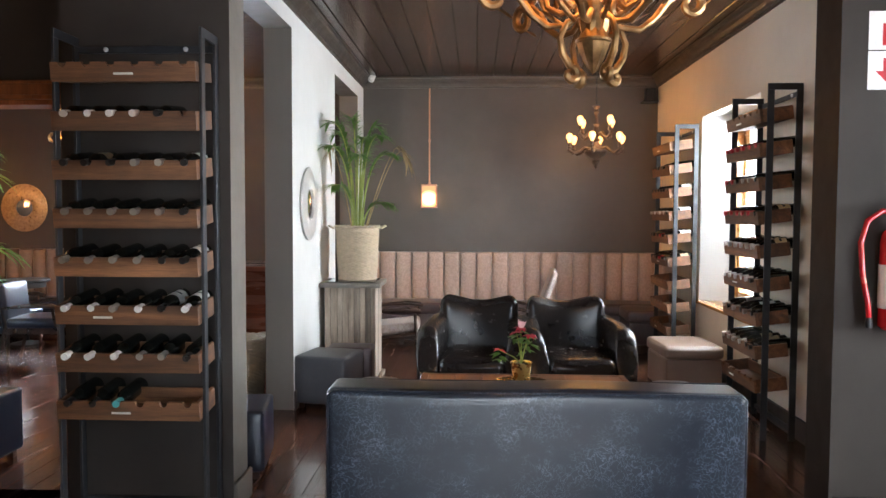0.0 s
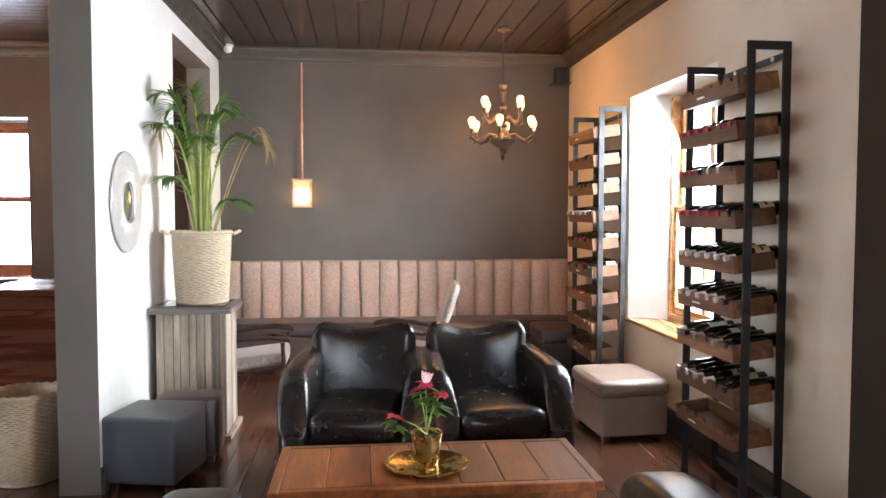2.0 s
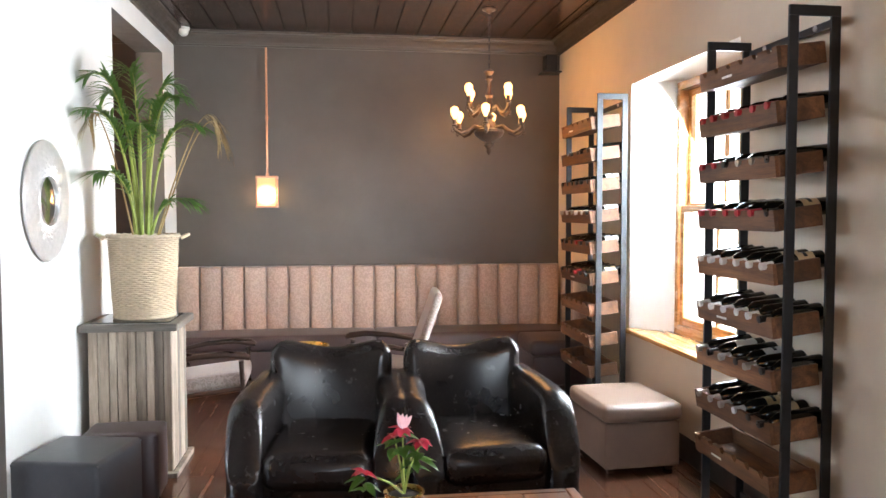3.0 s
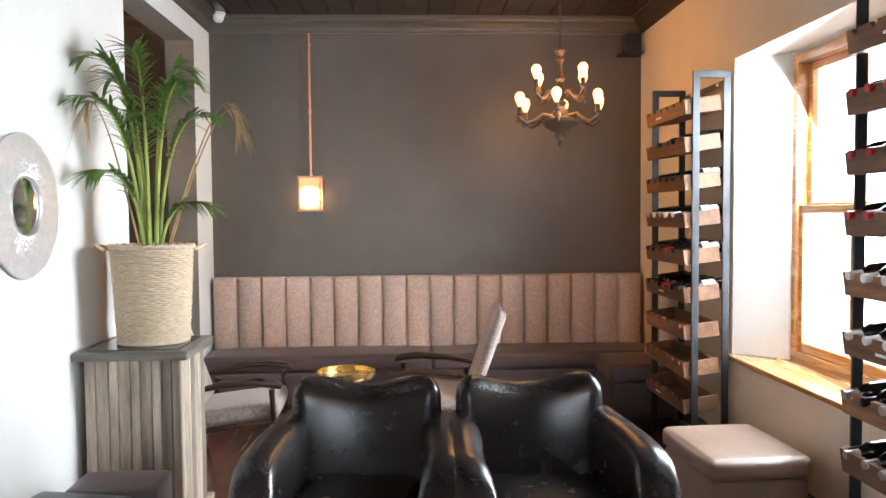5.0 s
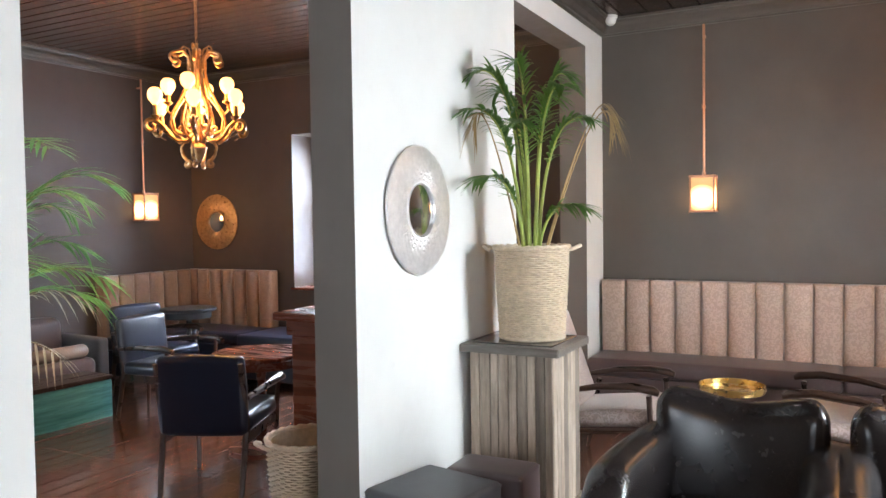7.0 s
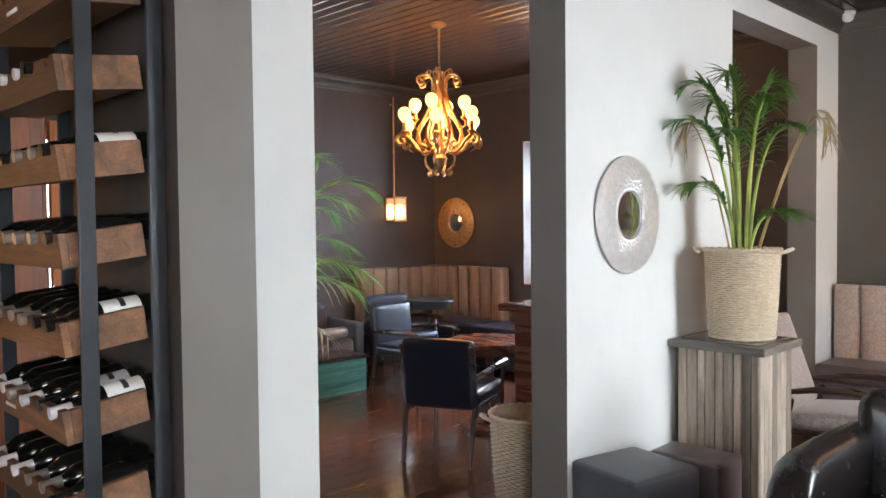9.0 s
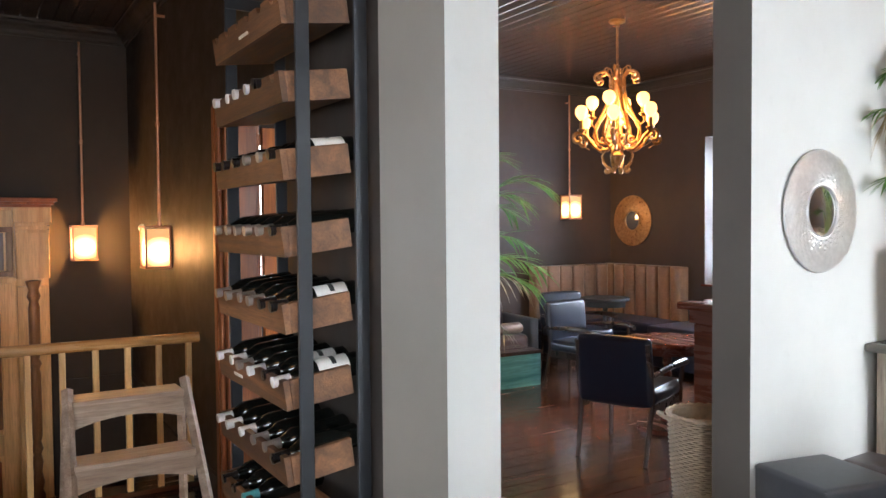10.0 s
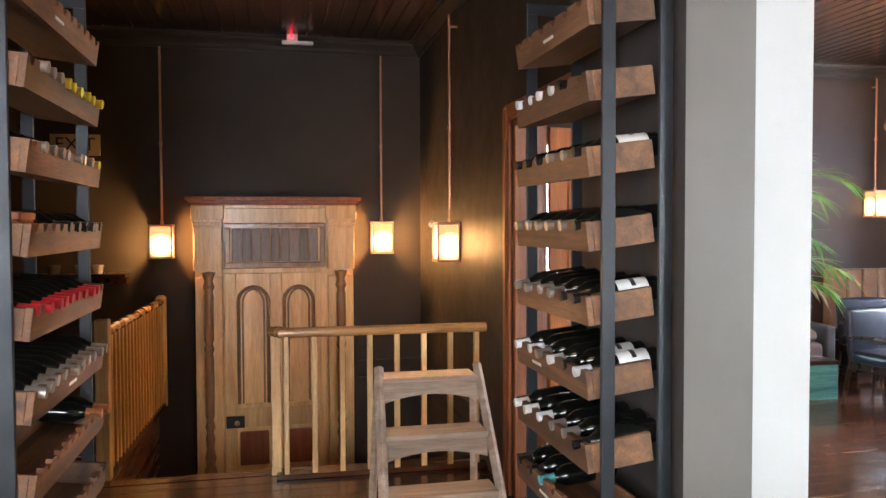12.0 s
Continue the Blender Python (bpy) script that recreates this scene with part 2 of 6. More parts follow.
def plain(name, color, rough=0.5, metal=0.0, vary=0.15, scale=12.0, bumpy=0.05, spec=0.5, transmission=0.0, ior=1.45, coat=0.0, shine=0.08):
    mt, t, b = nodes_of(name)
    v = coords(t)
    n = noise_tex(t, v, scale, 4, 0.6)
    col = ramp(t, n, [(0.3, tuple(c * (1 - vary) for c in color)), (0.7, tuple(min(1, c * (1 + vary)) for c in color))])
    link(t, col, b.inputs["Base Color"])
    rough_map(t, b, n, max(0.02, rough - shine), min(1, rough + shine))
    b.inputs["Metallic"].default_value = metal
    b.inputs["Specular IOR Level"].default_value = spec
    b.inputs["Transmission Weight"].default_value = transmission
    b.inputs["IOR"].default_value = ior
    b.inputs["Coat Weight"].default_value = coat
    if bumpy:
        bump(t, b, noise_tex(t, v, scale * 9, 3, 0.6), bumpy, 0.003)
    return mt


def glow(name, color, strength):
    mt, t, b = nodes_of(name)
    b.inputs["Base Color"].default_value = (*color, 1)
    b.inputs["Emission Color"].default_value = (*color, 1)
    b.inputs["Emission Strength"].default_value = strength
    return mt


def lantern_glass():
    """Frosted glass lit by the lamp inside it: brightest round the lamp."""
    mt, t, b = nodes_of("lit_frosted_glass")
    tc = t.nodes.new("ShaderNodeTexCoord")
    mp = t.nodes.new("ShaderNodeMapping")
    mp.inputs["Location"].default_value = (0, -0.53, 0.25)
    mp.inputs["Scale"].default_value = (7, 7, 8.0)
    g = t.nodes.new("ShaderNodeTexGradient")
    g.gradient_type = "SPHERICAL"
    link(t, tc.outputs["Object"], mp.inputs[0])
    link(t, mp.outputs[0], g.inputs[0])
    link(t, ramp(t, g.outputs["Fac"], [(0.0, (1.0, 0.50, 0.20)), (0.2, (1.0, 0.58, 0.22)), (0.5, (1.0, 0.80, 0.45))]), b.inputs["Emission Color"])
    r = t.nodes.new("ShaderNodeMapRange")
    r.inputs["To Min"].default_value, r.inputs["To Max"].default_value = 0.9, 8.0
    r.inputs["From Max"].default_value = 0.55
    link(t, g.outputs["Fac"], r.inputs["Value"])
    link(t, r.outputs[0], b.inputs["Emission Strength"])
    b.inputs["Base Color"].default_value = (0.10, 0.07, 0.04, 1)
    b.inputs["Roughness"].default_value = 0.3
    return mt


def clear_glass(name, tint=(1, 1, 1), rough=0.02):
    mt, t, b = nodes_of(name)
    b.inputs["Base Color"].default_value = (*tint, 1)
    b.inputs["Roughness"].default_value = rough
    b.inputs["Transmission Weight"].default_value = 1.0
    b.inputs["IOR"].default_value = 1.45
    return mt


TAUPE = paint("taupe_wall_paint", (0.100, 0.083, 0.068), 0.42, 0.14, 0.03, 0.12, 0.45)
# the taupe again, darkened so that the dimness of the hall is in the colour
HALL = paint("taupe_hall_shaded", (0.050, 0.042, 0.037), 0.55, 0.14, 0.03, 0.12, 0.08)
DINING = paint("brown_grey_wall_paint", (0.056, 0.041, 0.034), 0.5, 0.14, 0.03, 0.12)
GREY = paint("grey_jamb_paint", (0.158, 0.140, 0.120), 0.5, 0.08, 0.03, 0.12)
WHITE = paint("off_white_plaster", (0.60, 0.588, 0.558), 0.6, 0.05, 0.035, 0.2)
CREAM = paint("cream_plaster", (0.76, 0.64, 0.50), 0.6, 0.06, 0.035, 0.2)
TRIM = paint("brown_trim_paint", (0.055, 0.045, 0.037), 0.4, 0.15, 0.004, 0.06)
BOARD = plain("ceiling_board_paint", (0.042, 0.025, 0.019), 0.24, 0, 0.10, 3.0, 0.0, 0.5, 0.0, 1.45, 0.0, 0.01)
FLOORWOOD = wood("floor_timber", (0.050, 0.018, 0.010), (0.150, 0.058, 0.030), 1, 0.20, 5, 0.22, 0.08, 0.3)
DARKGAP = plain("floor_underlay", (0.012, 0.008, 0.006), 0.8)
CRATE = wood("reclaimed_crate_wood", (0.072, 0.031, 0.014), (0.285, 0.130, 0.056), 0, 0.62, 7, 0.28, 0.4, 0, 0.35)
GREYWOOD = wood("weathered_grey_wood", (0.19, 0.145, 0.110), (0.50, 0.42, 0.34), 2, 0.65, 6, 0.40, 0.4, 0, 0.45)
GREYTOP = wood("weathered_top_wood", (0.09, 0.075, 0.06), (0.23, 0.20, 0.17), 0, 0.4, 6, 0.1, 0.3, 0.2)
TABLEWOOD = wood("reclaimed_table_wood", (0.11, 0.030, 0.009), (0.40, 0.140, 0.040), 1, 0.40, 6, 0.50, 0.25, 0.15, 0.4)
DARKWOOD = wood("dark_stained_wood", (0.018, 0.009, 0.006), (0.055, 0.026, 0.016), 0, 0.3, 6, 0.1, 0.1, 0.3)
REDWOOD = wood("mahogany_wood", (0.075, 0.018, 0.009), (0.22, 0.062, 0.030), 0, 0.25, 6, 0.1, 0.1, 0.4)
PINE = wood("varnished_pine", (0.58, 0.31, 0.11), (0.88, 0.60, 0.28), 2, 0.35, 5, 0.12, 0.15, 0.2)
PINEX = wood("varnished_pine_rail", (0.40, 0.17, 0.05), (0.68, 0.37, 0.14), 1, 0.25, 5, 0.12, 0.15, 0.4)
OLDPINE = wood("aged_orange_pine", (0.17, 0.042, 0.010), (0.37, 0.112, 0.030), 2, 0.5, 5, 0.12, 0.15, 0.05)
DOORPINE = wood("orange_pine_door", (0.30, 0.075, 0.012), (0.52, 0.155, 0.028), 2, 0.6, 5, 0.12, 0.15, 0.0)
SLATGREY = wood("bleached_slat_wood", (0.15, 0.12, 0.11), (0.33, 0.28, 0.26), 2, 0.6, 7, 0.2, 0.3)
COLUMNWOOD = wood("turned_column_wood", (0.15, 0.070, 0.028), (0.36, 0.19, 0.085), 2, 0.35, 6, 0.1, 0.15, 0.3)
STOOLWOOD = wood("oak_steps_wood", (0.30, 0.20, 0.14), (0.62, 0.48, 0.36), 1, 0.38, 7, 0.15, 0.35)
BLACKHIDE = leather("black_worn_leather", (0.017, 0.014, 0.014), (0.050, 0.034, 0.026), 0.26, 0.16, 0.16, 60.0, 30.0, (0.08, 0.068, 0.06))
SOFAHIDE = leather("cracked_sofa_leather", (0.010, 0.014, 0.022), (0.026, 0.036, 0.052), 0.29, 0.75, 0.4, 60.0, 38.0, (0.13, 0.16, 0.20))
GREYHIDE = leather("grey_ottoman_leather", (0.060, 0.061, 0.067), (0.105, 0.106, 0.114), 0.42, 0.1, 0.4, 110)
BROWNHIDE = leather("brown_bench_vinyl", (0.085, 0.060, 0.060), (0.13, 0.095, 0.092), 0.32, 0.15, 0.4, 120)
TANHIDE = leather("taupe_pouf_vinyl", (0.185, 0.122, 0.090), (0.27, 0.185, 0.140), 0.42, 0.1, 0.4, 110)
BLUEHIDE = leather("navy_black_leather", (0.009, 0.013, 0.027), (0.014, 0.020, 0.036), 0.31, 0.0, 0.2)
METAL = plain("blackened_steel", (0.030, 0.032, 0.036), 0.42, 0.3, 0.2, 8, 0.06)
COPPER = plain("copper_pipe", (0.60, 0.30, 0.18), 0.36, 1.0, 0.05, 15, 0.0)
BRASS = plain("antique_gilt", (0.32, 0.185, 0.080), 0.36, 0.9, 0.45, 22, 0.2)
GOLD = plain("brushed_gold", (0.62, 0.44, 0.17), 0.27, 1.0, 0.12, 18, 0.04)
TURNED = wood("weathered_turned_wood", (0.034, 0.020, 0.014), (0.115, 0.072, 0.050), 2, 0.45, 9, 0.1, 0.3)
STEEL = plain("brushed_silver", (0.72, 0.71, 0.70), 0.38, 0.75, 0.1, 30, 0.1)
BRONZE = plain("hammered_bronze", (0.42, 0.25, 0.13), 0.34, 0.9, 0.3, 30, 0.2)
GLASSDARK = plain("dark_bottle_glass", (0.006, 0.007, 0.006), 0.08, 0, 0.2, 8, 0, 0.6)
LABEL = plain("paper_label", (0.70, 0.68, 0.64), 0.6, 0, 0.06, 40, 0.05)
LABELTAN = plain("cream_paper_label", (0.55, 0.42, 0.25), 0.6, 0, 0.06, 40, 0.05)
FOILS = {
    "dark": plain("black_capsule", (0.02, 0.018, 0.018), 0.3, 0.4),
    "tin": plain("tin_capsule", (0.42, 0.38, 0.34), 0.35, 0.7),
    "white": plain("white_capsule", (0.72, 0.70, 0.68), 0.4),
    "red": plain("red_capsule", (0.42, 0.015, 0.025), 0.35),
    "yellow": plain("yellow_capsule", (0.70, 0.46, 0.03), 0.4),
    "teal": plain("teal_capsule", (0.10, 0.42, 0.46), 0.35),
    "copper": plain("copper_capsule", (0.50, 0.17, 0.06), 0.35, 0.5),
}
WICKER = plain("pale_wicker", (0.56, 0.455, 0.33), 0.6, 0, 0.16, 30, 0.1)
STEM = plain("palm_stem", (0.27, 0.33, 0.075), 0.42, 0, 0.25, 9, 0.05)
DRYLEAF = plain("dry_palm_leaf", (0.32, 0.22, 0.10), 0.6, 0, 0.3, 9, 0.05)
PALELEAF = plain("bleached_palm_leaf", (0.55, 0.52, 0.40), 0.6, 0, 0.2, 9, 0.05)
RED = plain("red_bract", (0.52, 0.022, 0.055), 0.5, 0, 0.25, 18, 0.05)
PINK = plain("pale_pink_bract", (0.75, 0.45, 0.47), 0.5, 0, 0.2, 18, 0.05)
def leaf_green(name, color, through_color):
    """Leaves: waxy above, letting light through."""
    mt = plain(name, color, 0.36, 0, 0.35, 9, 0.05)
    t = mt.node_tree
    b, out = t.nodes["Principled BSDF"], t.nodes["Material Output"]
    tr = t.nodes.new("ShaderNodeBsdfTranslucent")
    tr.inputs["Color"].default_value = (*through_color, 1)
    mx = t.nodes.new("ShaderNodeMixShader")
    mx.inputs[0].default_value = 0.38
    link(t, b.outputs[0], mx.inputs[1])
    link(t, tr.outputs[0], mx.inputs[2])
    link(t, mx.outputs[0], out.inputs["Surface"])
    return mt


LEAF = leaf_green("palm_leaf", (0.060, 0.135, 0.028), (0.13, 0.28, 0.04))
BROADLEAF = leaf_green("broad_palm_leaf", (0.10, 0.26, 0.085), (0.28, 0.60, 0.16))
SOIL = plain("potting_soil", (0.025, 0.016, 0.011), 0.95, 0, 0.4, 60, 0.6)
SIGNRED = plain("sign_red", (0.50, 0.012, 0.018), 0.35)
SIGNWHITE = plain("sign_white", (0.78, 0.76, 0.72), 0.4)
EXTRED = plain("extinguisher_red", (0.48, 0.008, 0.012), 0.22, 0, 0.08, 8, 0.02, 0.5, 0, 1.45, 0.5)
BLACKPLASTIC = plain("black_plastic", (0.016, 0.016, 0.017), 0.4)
WHITEPLASTIC = plain("white_plastic", (0.72, 0.71, 0.68), 0.4)
TEALPAINT = wood("distressed_teal_paint", (0.022, 0.16, 0.145), (0.17, 0.46, 0.41), 0, 0.5, 5, 0.1, 0.3, 0, 0.5)
MIRROR = plain("mirror_glass", (0.86, 0.87, 0.87), 0.03, 1.0, 0.02, 3, 0)
PANE = clear_glass("window_pane")
SMOKED = plain("smoked_glass_top", (0.05, 0.05, 0.048), 0.06, 0, 0.1, 5, 0, 0.6)
FROST = lantern_glass()
GLOBE = glow("lit_amber_globe", (1.0, 0.54, 0.18), 2.8)
LED = glow("red_indicator", (1.0, 0.02, 0.03), 4.0)
OUTSIDE = glow("bright_daylight_haze", (1.0, 0.985, 0.96), 3.0)


def fabric(name, base, sheen, scale=26.0):
    """Damask: satin scrolls on a duller ground."""
    mt, t, b = nodes_of(name)
    v = coords(t, world_space=True)
    w = t.nodes.new("ShaderNodeTexWave")
    w.wave_type, w.rings_direction = "RINGS", "SPHERICAL"
    w.inputs["Scale"].default_value = 9.0
    w.inputs["Distortion"].default_value = 14.0
    w.inputs["Detail"].default_value = 2.0
    w.inputs["Detail Scale"].default_value = 3.0
    link(t, v, w.inputs["Vector"])
    n = noise_tex(t, v, 300, 2, 0.5)
    fac = ramp(t, w.outputs["Fac"], [(0.46, (0, 0, 0)), (0.54, (1, 1, 1))])
    link(t, mix(t, fac, base, sheen), b.inputs["Base Color"])
    rough_map(t, b, fac, 0.28, 0.36)
    b.inputs["Sheen Weight"].default_value = 0.3
    bump(t, b, n, 0.15, 0.001)
    return mt


DAMASK = fabric("bronze_damask", (0.44, 0.305, 0.235), (0.53, 0.375, 0.293))
DINEDAMASK = fabric("tobacco_satin", (0.185, 0.100, 0.058), (0.22, 0.124, 0.074))
PALEDAMASK = fabric("pale_damask", (0.27, 0.21, 0.185), (0.38, 0.31, 0.275))

# ------------------------------------------------------------ the rooms
CEIL = 3.10
WX, EX, BY = -1.37, 2.14, 9.25        # lounge: west wall, east wall, back wall
HX, HY = -5.90, 3.80                  # stair hall: west wall, north wall
DX, DY = -5.95, 9.25                  # dining room: west wall, back wall


def wall(name, axis, p0, p1, a0, a1, z0, z1, openings, mats, pick, label=""):
    """A wall between the planes p0 and p1, along the other axis from a0 to a1, with openings (a, b, low, high); pick(axis, sign) gives each face's paint."""
    me = Mesh()
    cuts = sorted({a0, a1, *[q for o in openings for q in o[:2]]})

    def block(u0, u1, w0, w1):
        if axis == "x":
            me.box(p0, p1, u0, u1, w0, w1)
        else:
            me.box(u0, u1, p0, p1, w0, w1)

    for u0, u1 in zip(cuts, cuts[1:]):
        mid = (u0 + u1) / 2
        hole = [o for o in openings if o[0] < mid < o[1]]
        if not hole:
            block(u0, u1, z0, z1)
        else:
            if hole[0][2] > z0 + 0.001:
                block(u0, u1, z0, hole[0][2])
            if hole[0][3] < z1 - 0.001:
                block(u0, u1, hole[0][3], z1)
    order = [("z", -1), ("z", 1), ("y", -1), ("y", 1), ("x", -1), ("x", 1)]
    me.m = [pick(*order[i % 6]) for i in range(len(me.f))]
    return structure(name, me, mats, label)


def one(axis, sign):
    return 0


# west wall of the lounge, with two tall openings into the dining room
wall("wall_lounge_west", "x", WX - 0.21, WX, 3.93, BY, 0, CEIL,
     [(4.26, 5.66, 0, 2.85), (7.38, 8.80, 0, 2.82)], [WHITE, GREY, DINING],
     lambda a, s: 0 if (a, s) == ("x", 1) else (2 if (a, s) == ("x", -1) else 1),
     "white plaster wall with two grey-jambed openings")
wall("wall_lounge_east", "x", EX, EX + 0.36, 3.95, BY, 0, CEIL, [(5.93, 7.43, 0.63, 2.41)], [CREAM, WHITE],
     lambda a, s: 0 if a == "x" else 1, "cream plaster wall with a deep window reveal")
wall("wall_lounge_back", "y", BY, BY + 0.25, WX - 0.21, EX + 0.36, 0, CEIL, [], [TAUPE], one, "dark taupe painted wall")
# nibs are one taupe: light and shade are coloured in, GREY against HALL
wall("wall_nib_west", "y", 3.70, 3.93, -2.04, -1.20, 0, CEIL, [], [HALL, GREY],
     lambda a, s: 1 if (a, s) == ("x", 1) else 0, "taupe nib wall beside the opening, lit side coloured lighter grey")
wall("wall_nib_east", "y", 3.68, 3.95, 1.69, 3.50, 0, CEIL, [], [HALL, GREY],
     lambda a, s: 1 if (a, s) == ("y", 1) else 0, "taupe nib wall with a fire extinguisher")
wall("wall_hall_north", "y", HY, 3.95, HX, -2.04, -0.9, CEIL, [(-3.15, -2.04, 0.0, 2.07)], [HALL, DINING],
     lambda a, s: 1 if (a, s) == ("y", 1) else 0, "dark hall wall with a doorway")
wall("wall_hall_west", "x", HX - 0.25, HX, -0.6, 3.95, -0.9, CEIL, [], [HALL], one, "dark grey hall wall")
wall("wall_hall_south", "y", -0.6, -0.4, HX, -1.45, -0.9, CEIL, [], [HALL], one, "dark grey hall wall")
# same here: the end face gets the lit tone, the long faces the shaded one
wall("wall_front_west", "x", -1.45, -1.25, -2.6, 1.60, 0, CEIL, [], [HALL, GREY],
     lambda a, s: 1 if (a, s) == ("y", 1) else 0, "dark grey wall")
wall("wall_nib_south", "y", 1.42, 1.60, -1.90, -1.45, 0, CEIL, [], [GREY], one, "grey nib wall behind a bottle rack")
wall("wall_front_south", "y", -2.85, -2.6, -1.45, 3.75, 0, CEIL, [(-1.0, 1.6, 0.03, 2.5)], [HALL], one, "dark wall with a wide window")
wall("wall_front_east", "x", 3.50, 3.75, -2.6, 3.95, 0, CEIL, [(0.6, 2.2, 0.75, 2.4)], [HALL], one, "dark wall with a window")
# the opening here is made up, out of view, to let the fill lamp in
wall("wall_dining_west", "x", DX - 0.25, DX, 3.95, DY + 0.25, 0, CEIL, [(4.3, 5.7, 0.8, 2.35)], [DINING], one, "dark brown-grey wall")
wall("wall_dining_back", "y", DY, DY + 0.50, DX, WX - 0.21, 0, CEIL, [(-4.56, -3.16, 0.83, 2.40)], [DINING, DINING],
     lambda a, s: 0 if a == "y" else 1, "dark brown-grey wall with a window")

# ceilings: one mesh each, boards with sunk joints
def ceiling(name, x0, x1, y0, y1, along, w=0.115):
    me = Mesh()
    me.box(x0, x1, y0, y1, CEIL + 0.012, CEIL + 0.08)
    lo, hi = (x0, x1) if along == "y" else (y0, y1)
    n = max(1, round((hi - lo) / w))
    for i in range(n):
        a, b = lo + (hi - lo) * i / n + 0.003, lo + (hi - lo) * (i + 1) / n - 0.003
        p = Mesh()
        d = 0.006
        if along == "y":
            prof = [(a, CEIL + 0.012), (a, CEIL + d), (a + d, CEIL), (b - d, CEIL), (b, CEIL + d), (b, CEIL + 0.012)]
            vs = [(x, y, z) for y in (y0, y1) for x, z in prof]
        else:
            prof = [(a, CEIL + 0.012), (a, CEIL + d), (a + d, CEIL), (b - d, CEIL), (b, CEIL + d), (b, CEIL + 0.012)]
            vs = [(x, y, z) for x in (x0, x1) for y, z in prof]
        fs = [(k, k + 1, k + 7, k + 6) for k in range(5)]
        me.add(vs, fs)
    return structure(name, me, BOARD, "dark brown tongue-and-groove board ceiling")


ceiling("ceiling_lounge", WX, EX, 3.95, BY, "y", 0.19)
ceiling("ceiling_front", -1.25, 3.50, -2.6, 3.95, "x")
ceiling("ceiling_hall", HX, -1.25, -0.4, 3.95, "x")
ceiling("ceiling_dining", DX, WX - 0.21, 3.95, DY, "x")


def cornice(name, axis, plane, sign, a0, a1, mat):
    """Stepped cornice under the ceiling, standing out from a wall face."""
    me = Mesh()
    prof = [(0, -0.125), (0.012, -0.125), (0.016, -0.112), (0.03, -0.108), (0.034, -0.085), (0.05, -0.06), (0.078, -0.04), (0.084, -0.022), (0.105, -0.018), (0.105, -0.002), (0, -0.002)]
    vs = []
    for a in (a0, a1):
        for o, z in prof:
            p = plane + sign * o
            vs.append((p, a, CEIL + z) if axis == "x" else (a, p, CEIL + z))
    n = len(prof)
    fs = [(k, k + 1, n + k + 1, n + k) for k in range(n - 1)] + [tuple(range(n)), tuple(range(2 * n - 1, n - 1, -1))]
    me.add(vs, fs)
    return structure(name, me, mat, "painted moulded cornice")


cornice("trim_cornice_back", "y", BY - 0.002, -1, WX, EX, TAUPE)
cornice("trim_cornice_west", "x", WX + 0.002, 1, 3.95, BY, TRIM)
cornice("trim_cornice_east", "x", EX - 0.002, -1, 3.95, BY, TRIM)
cornice("trim_cornice_dining_west", "x", DX + 0.002, 1, 3.95, DY, TRIM)
cornice("trim_cornice_dining_back", "y", DY - 0.002, -1, DX, WX - 0.21, TRIM)
cornice("trim_cornice_hall_west", "x", HX + 0.002, 1, -0.4, HY, HALL)
cornice("trim_cornice_hall_north", "y", HY - 0.002, -1, HX, -2.04, HALL)

# skirting boards
def skirting(name, x0, x1, y0, y1, mat=TRIM):
    me = Mesh().chamfer(x0, x1, y0, y1, 0.002, 0.15, 0.006)
    return structure(name, me, mat, "painted skirting board")


skirting("baseboard_back", WX, EX, BY - 0.02, BY - 0.002)
skirting("baseboard_west", WX + 0.002, WX + 0.02, 5.65, 7.37)
skirting("baseboard_west_short", WX + 0.002, WX + 0.02, 3.96, 4.255)
skirting("baseboard_east", EX - 0.02, EX - 0.002, 3.96, BY - 0.03)
skirting("baseboard_nib_side", -1.198, -1.178, 3.685, 3.95, GREY)
skirting("baseboard_nib_east", 1.70, 3.48, 3.66, 3.678, HALL)
skirting("baseboard_dining_west", DX + 0.002, DX + 0.02, 3.96, DY - 0.02)
skirting("baseboard_hall_north", -3.62, -3.25, HY - 0.02, HY - 0.002, HALL)

# floors: a sunk bed, with boards laid on it at the end of the file
bed = structure("floor", Mesh().box(-3.78, 3.75, -2.85, 3.95, -0.30, -0.022).box(DX - 0.25, EX + 0.36, 3.95, BY + 0.25, -0.30, -0.022)
                .box(HX, -3.78, -0.4, 1.50, -0.30, -0.022), DARKGAP, "glossy dark red-brown timber board floor")

